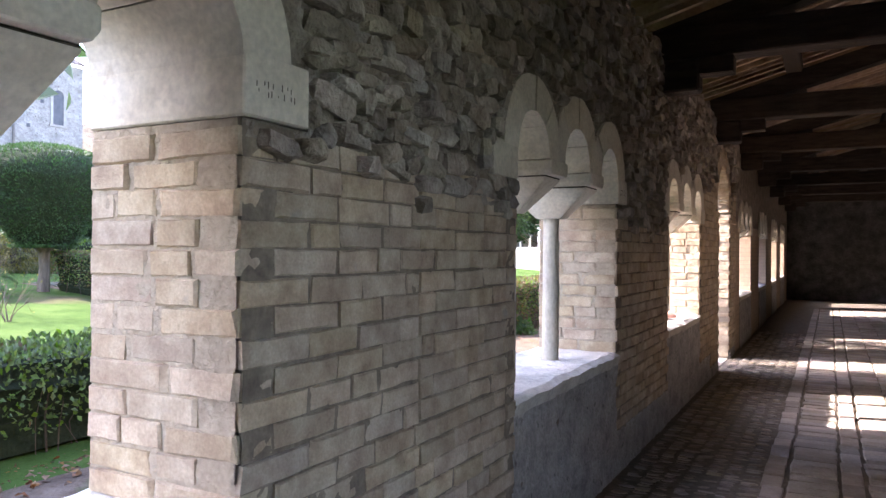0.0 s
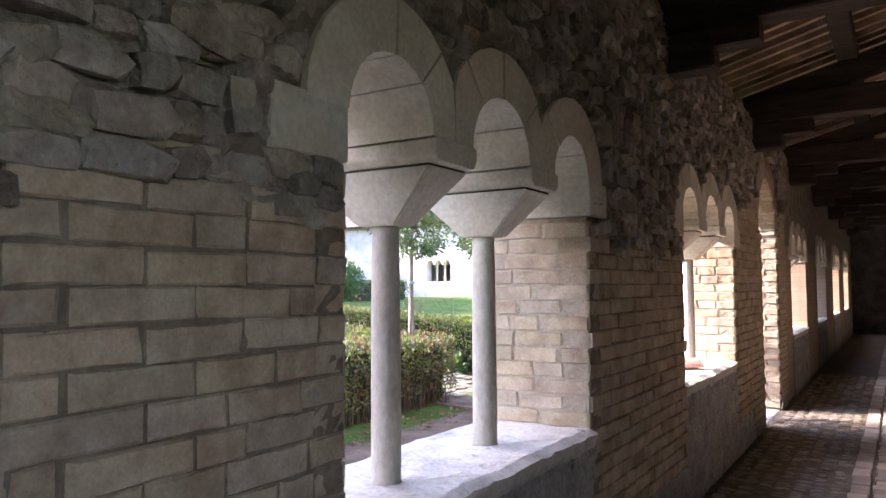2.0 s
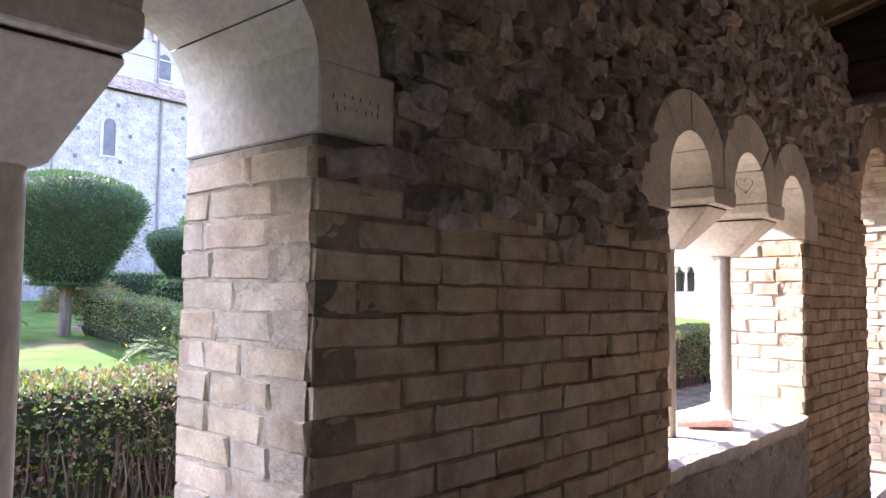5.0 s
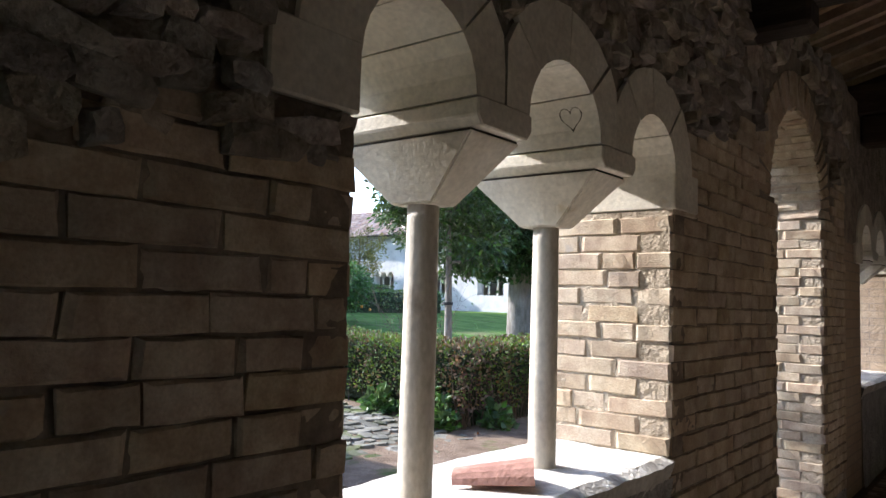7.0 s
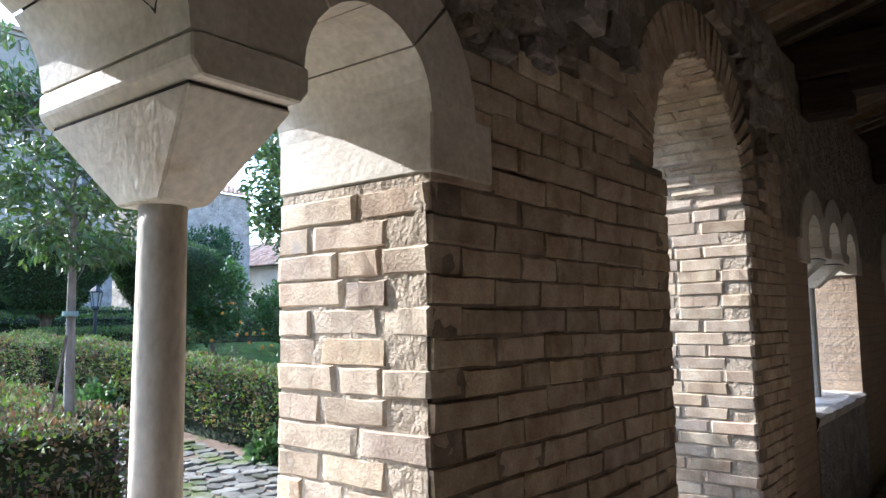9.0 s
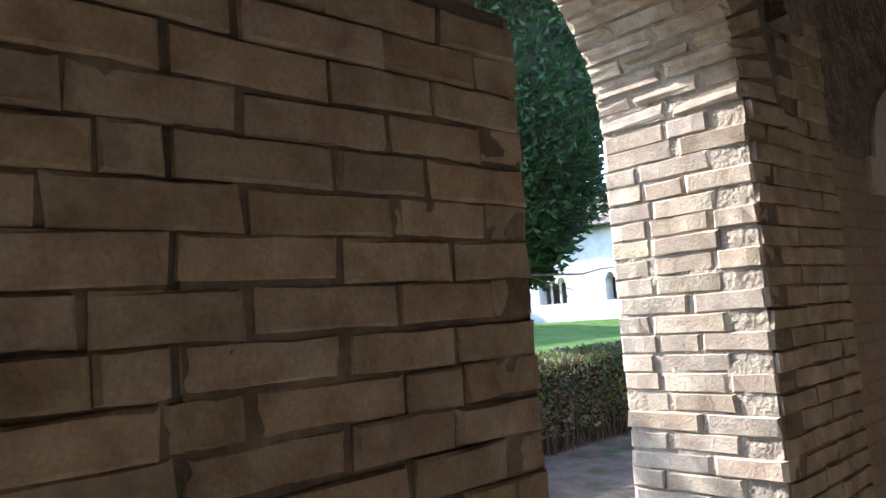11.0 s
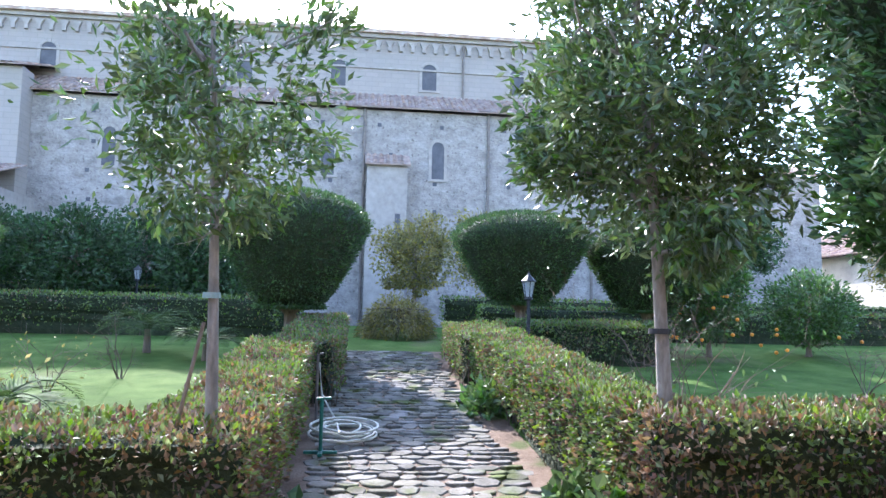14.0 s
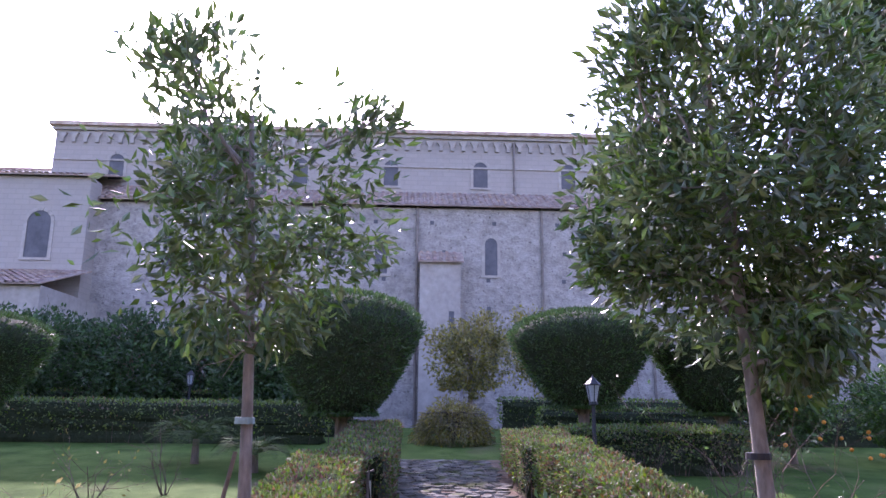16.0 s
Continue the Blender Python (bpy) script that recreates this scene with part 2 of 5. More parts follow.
# lawn with worn earth patches
GROUND = surf("garden_ground", [(.045, .082, .018), (.07, .12, .026), (.105, .155, .042)], 1.3, .95, .8, 45, spots=(.35, .62, (.13, .115, .06)), gap=.03)
GROUND.node_tree.nodes["Principled BSDF"].inputs["Specular IOR Level"].default_value = .05
# roof bed darkened to paint the shade between the bright rafters
ROOFBED = surf("shade_dark_roof_bed", [(.10, .07, .05), (.16, .115, .085), (.22, .165, .125)], 3, .85, .3, 30)
# dark loose stone; on the north wall it paints the gallery end's gloom
DARKSTONE = surf("dark_stone_end_shade", [(.04, .037, .035), (.085, .08, .075), (.14, .13, .12)], 3, .9, .8, 20, gap=.04)
JAMBMORTAR = surf("jamb_mortar", [(.33, .265, .19), (.45, .37, .27)], 12, .95, .8, 60, gap=.010)

# ---- the arcade wall ----
T = 0.60                     # wall thickness, inner face at x = 0, garden at x < 0
SILL_Z, SPRING, TOP = 0.87, 2.10, 3.42
PERIOD, WIDE = 3.82, 1.92
WINDOWS = [3.31 + PERIOD * k for k in (-1, 0, 1)] + [13.40 + PERIOD * k for k in range(4)]
DOOR = (10.69, 11.90)
BAYS = ((0.0, 0.45, 0.225), (0.73, 1.21, 0.24), (1.49, 1.92, 0.215))   # start, end, radius of each small arch
COLS = (0.59, 1.35)


def arc(yc, zc, r, n=14):
    return [(yc - r * math.cos(math.pi * i / n), zc + r * math.sin(math.pi * i / n)) for i in range(n + 1)]


def brick_form(seed, rough=0.05, worn=False):
    """One unit brick, x out of the wall, y along, z up: chamfered edges and a slightly hollow, uneven face."""
    q = random.Random(seed)
    bm = bmesh.new()
    bmesh.ops.create_cube(bm, size=1)
    front = [f for f in bm.faces if f.normal.x > 0.5]
    bmesh.ops.inset_region(bm, faces=front, thickness=0.088, depth=0.0)
    bmesh.ops.subdivide_edges(bm, edges=[e for e in bm.edges if abs((e.verts[0].co - e.verts[1].co).normalized().y) > 0.9 and e.verts[0].co.x > 0.4], cuts=2)
    for v in bm.verts:
        edge = abs(v.co.y) > 0.45 or abs(v.co.z) > 0.45
        if v.co.x > 0.4:
            v.co.x += (-0.032 - q.uniform(0, .042) if edge else q.uniform(-.025, .02)) * (1.5 if worn else 1)
        v.co.y += q.uniform(-.018, .018)
        v.co.z += q.uniform(-rough, rough)
    bmesh.ops.recalc_face_normals(bm, faces=bm.faces)
    me = bpy.data.meshes.new("brick")
    bm.to_mesh(me)
    bm.free()
    me.materials.append(BRICK)
    return me


BRICKS = [brick_form(s, .035, s % 3 == 0) for s in range(20)]


def stone_form(seed):
    q = random.Random(seed + 100)
    bm = bmesh.new()
    bmesh.ops.create_cube(bm, size=1)
    bmesh.ops.subdivide_edges(bm, edges=bm.edges[:], cuts=1)
    for v in bm.verts:
        d = v.co.copy()
        k = 1.0 - 0.33 * (d.length / 0.87) ** 2
        v.co = d * k * 1.2 + Vector((q.uniform(-.07, .07), q.uniform(-.09, .09), q.uniform(-.09, .09)))
    bmesh.ops.recalc_face_normals(bm, faces=bm.faces)
    me = bpy.data.meshes.new("rubble_stone")
    bm.to_mesh(me)
    bm.free()
    me.materials.append(RUBBLE)
    return me


STONES = [stone_form(s) for s in range(12)]
SCALE = Matrix.Diagonal


def lay_brick(parent, x, y, z, out, length, height, depth, turn=0.0):
    """A brick whose face centre is at (x, y, z); turn 0 faces +x, 90 faces +y, -90 faces -y."""
    rot = Euler((R.gauss(0, .010), R.gauss(0, .005), radians(turn) + R.gauss(0, .004))).to_matrix().to_4x4()
    m = Matrix.Translation((x, y, z)) @ rot @ Matrix.Translation((-depth / 2 + out + .0055, 0, 0)) @ SCALE((depth, length, height, 1))
    put("brick", R.choice(BRICKS), parent, m=m)


def pier_bricks(parent, y0, y1, z0, top_at, low_reveal=True, high_reveal=True, course=0.081, rev_z=None):
    """Bricks on the inner face of a pier from y0 to y1 and on the two reveals; top_at(y) is where they end."""
    n = int((max(top_at(y0), top_at(y1), top_at((y0 + y1) / 2)) - z0) / course) + 1
    lap = lambda y: .12 if course == .081 else 0.0      # courses bond across the sections
    for i in range(n):
        z = z0 + (i + .5) * course
        odd = i % 2
        y = y0 + ((0.13 if low_reveal else lap(y0)) if odd else 0.0) + .004
        end = y1 - ((0.13 if high_reveal else -lap(y1)) if odd else 0.0) - .004
        first = True
        while y < end - 0.03:
            L = R.choice((.27, .26, .25, .30, .28, .22, .15))
            if first:
                L = .29 if not odd else (.30 if low_reveal or lap(y0) else .15)
            first = False
            if end - (y + L) < .09:
                L = end - y
            if L > .40:
                L = L / 2
            yc = y + L / 2
            if z < top_at(yc) - .02:
                out = R.gauss(0, .003)
                lay_brick(parent, 0.0, yc, z + R.gauss(0, .002), out, L - .008, course - R.uniform(.004, .010), .13)
            y += L
        zr = rev_z or SPRING - .15
        if z < zr - .02:
            for want, yr, turn in ((low_reveal, y0, -90), (high_reveal, y1, 90)):
                if not want:
                    continue
                x, stop = (-.002 if odd else -.145), -T
                while x > stop + .03:
                    L = R.choice((.31, .28, .26, .17))
                    if x - L - stop < .09:
                        L = x - stop
                    lay_brick(parent, x - L / 2, yr, z + R.gauss(0, .002), R.gauss(0, .0022), L - .008, course - R.uniform(.004, .010), .137, turn)
                    x -= L


def jamb_skim(parent, y, side, z0, z1):
    """Rough pale pointing between the bricks of a reveal, smeared over many of their edges; side is the way it faces along y."""
    nx, nz = 40, int((z1 - z0) * 62)
    vs, fs = [], []
    for j in range(nz + 1):
        for i in range(nx + 1):
            x, z = -T + .014 + (T - .030) * i / nx, z0 + (z1 - z0) * j / nz
            d = -.0016 + .0038 * noise.noise((x * 12, z * 16, y)) + .0045 * noise.noise((x * 38, z * 44, y + 3)) + .0015 * noise.noise((x * 4, z * 3, y + 9))
            vs.append((x, y + side * min(d, .0060), z))
    for j in range(nz):
        for i in range(nx):
            a = j * (nx + 1) + i
            fs.append((a, a + 1, a + nx + 2, a + nx + 1))
    put("pointing", mesh_of("pointing", vs, fs, JAMBMORTAR, True), parent)


def face_skim(parent, y0, y1, z0, top_at):
    """Uneven pointing on the inner face, in places smeared over the bricks' edges."""
    zt = max(top_at(y0), top_at(y1), top_at((y0 + y1) / 2)) + .1
    zt = min(zt, SPRING - .165)
    ny, nz = max(3, int((y1 - y0) * 40)), int((zt - z0) * 48)
    vs, fs = [], []
    for j in range(nz + 1):
        for i in range(ny + 1):
            y, z = y0 + (y1 - y0) * i / ny, z0 + (zt - z0) * j / nz
            x = -.0055 + .0060 * noise.noise((y * 13, z * 17, 2)) + .0050 * noise.noise((y * 41, z * 47, 5)) + .005 * noise.noise((y * 2.5, z * 2.5, 8))
            vs.append((x, y, z))
    for j in range(nz):
        for i in range(ny):
            a = j * (ny + 1) + i
            fs.append((a, a + 1, a + ny + 2, a + ny + 1))
    put("pointing", mesh_of("pointing", vs, fs, POINTING, True), parent)


def bed(parent, y0, y1, base_at, top, hole):
    """Knobbly mortar and small stones between the rubble."""
    step = .022
    ny, nz = int((y1 - y0) / step), int((top - 1.45) / step)
    vs, fs = [], []
    for j in range(nz + 1):
        for i in range(ny + 1):
            y, z = y0 + (y1 - y0) * i / ny, 1.45 + (top - 1.45) * j / nz
            x = -.007 + .034 * noise.noise((y * 9, z * 12, 4)) + .024 * noise.noise((y * 23, z * 27, 1))
            vs.append((min(x, .024), y, z))
    for j in range(nz):
        for i in range(ny):
            a = j * (ny + 1) + i
            y, z = y0 + (y1 - y0) * (i + .5) / ny, 1.45 + (top - 1.45) * (j + .5) / nz
            if z > base_at(y) - .02 and not hole(y, z, .012, .012):
                fs.append((a, a + 1, a + ny + 2, a + ny + 1))
    put("rubble_bed", mesh_of("rubble_bed", vs, fs, RUBBLEBED), parent)


def rubble(parent, y0, y1, base_at, top, hole, size=1.0):
    z = 1.30
    while z < top:
        h = R.uniform(.06, .125) * size
        y = y0 + R.uniform(-.05, 0)
        while y < y1:
            L = R.uniform(.08, .30) * size
            yc, zc = y + L / 2, z + h / 2 + R.gauss(0, .015)
            if zc - h / 2 > base_at(yc) - .10 and zc + h / 2 < top + .03 and yc + L / 2 < y1 + .03 and not hole(yc, zc, L / 2, h / 2):
                d = R.uniform(.08, .13)
                m = (Matrix.Translation((R.gauss(-.018, .012), yc, zc)) @ Euler((R.gauss(0, .13), R.gauss(0, .10), R.gauss(0, .10))).to_matrix().to_4x4()
                     @ SCALE((d, L * R.uniform(1.08, 1.25), h * R.uniform(1.1, 1.3), 1)))
                put("rubble_stone", R.choice(STONES), parent, m=m)
            y += L + R.uniform(0, .02)
        z += h + R.uniform(0, .008)


def core_block(name, parent, y0, y1, z0, z1, mat=None):
    bm = bmesh.new()
    box(bm, -T + .012, -.014, y0, y1, z0, z1)
    return part(name, bm, mat or MORTAR, parent)


def window_spandrel(parent, ya, yb, L, mat):
    """The wall over a triple window, with the three round-headed openings cut out of it."""
    out = [(ya, SPRING)]
    for s, e, r in BAYS:
        yc = L + (s + e) / 2
        out += arc(yc, SPRING + .012, r + .012)
    out += [(yb, SPRING), (yb, TOP), (ya, TOP)]
    bm = bmesh.new()
    prism(bm, out, -T + .012, -.014)
    part("spandrel", bm, mat, parent)


def arch_ring(parent, yc, r, zc=SPRING, ring=.19, n=4, mat=None, out=.006, name="arch_stone", left=9.0, right=9.0):
    mat = mat or STONE
    cuts = [0.0] + sorted(math.pi * (k + R.uniform(-.12, .12)) / n for k in range(1, n)) + [math.pi]
    for a0, a1 in zip(cuts, cuts[1:]):
        a0, a1 = a0 + .012, a1 - .012
        k = max(2, int((a1 - a0) / .2))
        inner = [(yc - r * math.cos(a0 + (a1 - a0) * i / k), zc + r * math.sin(a0 + (a1 - a0) * i / k)) for i in range(k + 1)]
        R1 = r + ring * R.uniform(.94, 1.05)
        outer = [(min(yc + right, max(yc - left, yc - R1 * math.cos(a0 + (a1 - a0) * i / k))), zc + R1 * math.sin(a0 + (a1 - a0) * i / k)) for i in range(k, -1, -1)]
        bm = bmesh.new()
        prism(bm, inner + outer, -T - .004, out + R.uniform(-.004, .004))
        part(name, bm, mat, parent)


def column(y, sill):
    col = empty("window_column", -.30, y, sill)
    bm = bmesh.new()
    hs = (0, .01, .3, .65, .90, .945)
    rs = (.058, .056, .0555, .054, .0515, .052)
    tube(bm, [(0, 0, h) for h in hs], rs, 28)
    part("shaft", bm, COLUMN, col, smooth=True)
    bm = bmesh.new()                                   # inverted pyramid under the slab
    z0, z1 = .945, 1.138
    lo = [bm.verts.new(v) for v in ((-.085, -.062, z0), (.085, -.062, z0), (.085, .062, z0), (-.085, .062, z0))]
    mi = [bm.verts.new(v) for v in ((-.285, -.128, z1), (.285, -.128, z1), (.285, .128, z1), (-.285, .128, z1))]
    for k in range(4):
        bm.faces.new((lo[k], lo[(k + 1) % 4], mi[(k + 1) % 4], mi[k]))
    bm.faces.new(lo[::-1])
    bm.faces.new(mi)
    bmesh.ops.bevel(bm, geom=bm.edges[:], offset=.006, segments=2, affect='EDGES')
    part("capital", bm, STONE, col, "pale dressed-stone capital flaring to the wall's depth")
    bm = bmesh.new()
    box(bm, -.275, .275, -.12, .12, 1.137, 1.146)
    part("joint", bm, GROOVE, col)
    bm = bmesh.new()                                   # impost slab with chamfered lower edge
    prof = [(-.118, 1.146), (.118, 1.146), (.142, 1.175), (.142, 1.226), (.118, 1.232), (-.118, 1.232), (-.142, 1.226), (-.142, 1.175)]
    prism(bm, prof, -.31, .318)
    bmesh.ops.bevel(bm, geom=bm.edges[:], offset=.005, segments=1, affect='EDGES')
    part("impost_slab", bm, STONE, col, "chamfered pale stone slab under the arches")
    return tagged(col, "slender pale stone column with flared block capital", "column", "columns of the arcade windows")


def sill(L, h=SILL_Z):
    """The worn stone ledge of a window, uneven along its inner edge."""
    ny, nx = 40, 14
    bm = bmesh.new()
    grid = []
    for j in range(ny + 1):
        y = L - .02 + (WIDE + .04) * j / ny
        lip = .012 + .030 * noise.noise((y * 3.1, 5.2, 0)) + .014 * noise.noise((y * 11, 1, 0))
        row = []
        for i in range(nx + 1):
            x = -T - .05 + (T + .05 + lip) * i / nx
            z = h + .012 * noise.noise((x * 7, y * 5, 2)) + .006 * noise.noise((x * 21, y * 19, 4)) - (.022 if i == nx else 0) - (.02 if i == 0 else 0)
            row.append(bm.verts.new((x, y, z)))
        grid.append(row)
    for j in range(ny):
        for i in range(nx):
            bm.faces.new((grid[j][i], grid[j][i + 1], grid[j + 1][i + 1], grid[j + 1][i]))
    for j in range(ny):
        a, b = grid[j][nx], grid[j + 1][nx]
        c, d = bm.verts.new((b.co.x - .03, b.co.y, h - .12)), bm.verts.new((a.co.x - .03, a.co.y, h - .12))
        bm.faces.new((a, d, c, b))
        a, b = grid[j][0], grid[j + 1][0]
        c, d = bm.verts.new((b.co.x, b.co.y, h - .12)), bm.verts.new((a.co.x, a.co.y, h - .12))
        bm.faces.new((b, c, d, a))
    return bm


def rough_face(y0, y1, z0, z1, n_per_m=26):
    """Uneven rubble-and-mortar face at x = 0."""
    ny, nz = max(2, int((y1 - y0) * n_per_m)), max(2, int((z1 - z0) * n_per_m))
    vs, fs = [], []
    for j in range(nz + 1):
        for i in range(ny + 1):
            y, z = y0 + (y1 - y0) * i / ny, z0 + (z1 - z0) * j / nz
            p = Vector((3.3, y * 6.5, z * 9))
            x = .012 * noise.noise(p) + .016 * abs(noise.noise(p * 1.9)) + .010 * noise.noise(p * 4.1) + .012 * max(0, .5 - z)
            vs.append((x - .006, y, z))
    for j in range(nz):
        for i in range(ny):
            a = j * (ny + 1) + i
            fs.append((a, a + 1, a + ny + 2, a + ny + 1))
    return vs, fs


def wall_section(k, ya, yb, L, detail, grades):
    """One stretch of the arcade from ya to yb round the triple window that begins at L."""
    wall = empty("wall_arcade_%d" % k)
    tagged(wall, "medieval arcade wall of buff brick and rubble with a triple arched window", "wall", kind="structure")
    R_ = L + WIDE
    body = MORTAR if detail else FARBRICK
    core_block("pier_core", wall, ya, L - .015, -.05, SPRING, body)
    core_block("pier_core", wall, R_ + .015, yb, -.05, SPRING, body)
    core_block("sill_core", wall, L - .015, R_ + .015, -.05, SILL_Z - .11)
    window_spandrel(wall, ya, yb, L, MORTAR if detail else RUBBLE_FAR)
    bm = sill(L)
    part("sill", bm, SILL, wall, "worn pale stone sill with uneven edge")
    vs, fs = rough_face(L - .03, R_ + .03, -.02, SILL_Z - .09, 26 if detail else 8)
    put("roughcast_face", mesh_of("roughcast_face", vs, fs, ROUGHCAST), wall, "rough grey rubble and mortar under the sill")
    for i, (s, e, r) in enumerate(BAYS):
        arch_ring(wall, L + (s + e) / 2, r, left=9.0 if i == 0 else .366, right=9.0 if i == 2 else .366)
    # springer stones at both jambs
    for side, yj in ((-1, L), (1, R_)):
        bm = bmesh.new()
        long = R.uniform(.24, .31)
        y0, y1 = (yj - long, yj) if side < 0 else (yj, yj + long)
        box(bm, -T - .004, .008, y0, y1, SPRING - .155, SPRING + .02, .006)
        stone = part("springer_stone", bm, STONE, wall, "pale dressed stone block at the foot of the arch")
        if k in (1, 2) and side > 0:
            for row in range(2):
                y = y0 + .04 + R.uniform(0, .05)
                while y < y1 - .05:
                    w = R.uniform(.003, .016)
                    bm = bmesh.new()
                    box(bm, .0075, .0095, y, y + .002, SPRING - .09 + .026 * row + R.uniform(-.008, .006), SPRING - .09 + .026 * row + R.uniform(.008, .016))
                    part("scratched_mark", bm, GROOVE, stone)
                    y += w + R.uniform(.004, .03)
    if not detail:
        return wall
    low = lambda y: grades(y)
    for y0, y1, lr, hr in ((ya, L, False, True), (R_, yb, True, False)):
        vs, fs = rough_face(y0, y1, -.02, .30)
        put("roughcast_face", mesh_of("roughcast_face", vs, fs, ROUGHCAST), wall, "rough mortared base of the pier")
        pier_bricks(wall, y0, y1, .30, low, lr, hr)
        face_skim(wall, y0 + .012, y1 - .012, .28, low)
        if lr:
            jamb_skim(wall, y0, -1, .3, SPRING - .16)
        if hr:
            jamb_skim(wall, y1, 1, .3, SPRING - .16)

    def hole(y, z, hl, hh):
        for (s, e, r) in BAYS:
            yc = L + (s + e) / 2
            if z > SPRING - .05 and math.hypot(max(0, abs(y - yc) - hl * .8), max(0, abs(z - SPRING) - hh * .8)) < r + .19:
                return True
        if L - hl < y < R_ + hl and z - hh < SPRING + .05:
            return True
        for yj in (L - .12, R_ + .12):
            if abs(y - yj) < .14 + hl * .8 and abs(z - SPRING + .065) < .085 + hh * .8:
                return True
        return False
    bed(wall, ya, yb, grades, TOP, hole)
    rubble(wall, ya, yb, lambda y: max(grades(y), 0), TOP, hole, .66)
    return wall


def brick_pattern(name, c1, c2, cm, w, h):
    """Coursed brick for walls that stay far off."""
    m = surf(name, [c1, c2], 4, .92, .5, 40)
    nt = m.node_tree
    b = nt.nodes["Principled BSDF"]
    geo, sep, com = nt.nodes.new("ShaderNodeNewGeometry"), nt.nodes.new("ShaderNodeSeparateXYZ"), nt.nodes.new("ShaderNodeCombineXYZ")
    nt.links.new(geo.outputs["Position"], sep.inputs[0])
    sm = nt.nodes.new("ShaderNodeMath")
    sm.operation = 'ADD'
    nt.links.new(sep.outputs[0], sm.inputs[0])
    nt.links.new(sep.outputs[1], sm.inputs[1])
    nt.links.new(sm.outputs[0], com.inputs[0])
    nt.links.new(sep.outputs[2], com.inputs[1])
    bt = nt.nodes.new("ShaderNodeTexBrick")
    bt.inputs["Scale"].default_value, bt.inputs["Brick Width"].default_value, bt.inputs["Row Height"].default_value = 1, w, h
    bt.inputs["Mortar Size"].default_value, bt.inputs["Bias"].default_value = h * .09, 0
    bt.inputs["Color1"].default_value, bt.inputs["Color2"].default_value, bt.inputs["Mortar"].default_value = (*c1, 1), (*c2, 1), (*cm, 1)
    nt.links.new(com.outputs[0], bt.inputs[0])
    old = b.inputs["Base Color"].links[0].from_socket
    g = nt.nodes.new("ShaderNodeMix")
    g.data_type = 'RGBA'
    g.inputs[0].default_value = .55
    nt.links.new(old, g.inputs[6])
    nt.links.new(bt.outputs[0], g.inputs[7])
    nt.links.new(g.outputs[2], b.inputs["Base Color"])
    return m


FARBRICK = brick_pattern("far_brick", (.42, .32, .22), (.34, .25, .17), (.24, .2, .16), .29, .081)
RUBBLE_FAR = surf("far_rubble", [(.17, .14, .115), (.29, .24, .185), (.40, .34, .265)], 7, .95, 1.0, 30, gap=.05)

# ---- build the setting ----
# garden and ground: one sheet to the horizon, lower by a little than the gallery floor
bm = bmesh.new()
edge = [(x, [bm.verts.new((x, y, rise(x) - .07)) for y in (-700, 700)]) for x in (700, -3.5, -18.0, -700)]
for (_, a), (_, b) in zip(edge, edge[1:]):
    bm.faces.new((a[0], a[1], b[1], b[0]))
g = part("ground", bm, GROUND)
tagged(g, "mown garden lawn with worn earthy patches", "lawn", kind="structure")

bm = bmesh.new()
box(bm, -.02, 3.42, -5.2, 28.6, -.30, -.022)
tagged(part("floor", bm, MORTAR), "gallery floor bed of mortar under brick and cobble paving", "floor", kind="structure")
gallery_floor = bpy.data.objects["floor"]

mids = [2.36, 6.18, 9.88]
flat = lambda z: (lambda y: z)
wall_section(1, -1.46, 2.36, WINDOWS[0], True, lambda y: 1.93 + .10 * noise.noise((y * 2.2, 0, 7)))
wall_section(2, 2.36, 6.18, WINDOWS[1], True, lambda y: 1.88 + .13 * noise.noise((y * 2.0, 3, 1)))
wall_section(3, 6.18, 9.88, WINDOWS[2], True, lambda y: (1.84 + .12 * noise.noise((y * 2.3, 8, 1))) if y < 7.2 else 2.42 + .15 * noise.noise((y * 2, 4, 4)))
for k, L in enumerate(WINDOWS[3:]):
    wall_section(5 + k, L - .75 if k == 0 else L - .95, L + WIDE + .95 if k < 3 else 28.6, L, False, flat(1.7))
bm = bmesh.new()
box(bm, -T + .012, -.014, -5.2, -1.46, -.05, TOP)
tagged(part("wall_arcade_0", bm, FARBRICK), "plain stretch of brick arcade wall", "wall", kind="structure")
for L in WINDOWS:
    for c in COLS:
        column(L + c, SILL_Z)

# the door bay
wd = empty("wall_arcade_4")
tagged(wd, "brick wall with a round-arched doorway into the garden", "wall", kind="structure")
d0, d1 = DOOR
core_block("pier_core", wd, 9.88, d0 - .015, -.05, 2.20)
core_block("pier_core", wd, d1 + .015, 12.65, -.05, 2.20)
yc, rr = (d0 + d1) / 2 - .06, .655
bm = bmesh.new()
prism(bm, [(9.88, 2.20)] + arc(yc, 2.21, rr + .012, 20) + [(12.65, 2.20), (12.65, TOP), (9.88, TOP)], -T + .012, -.014)
part("spandrel", bm, MORTAR, wd)
tops = lambda y: 2.62 + .2 * noise.noise((y * 1.7, 2, 9))


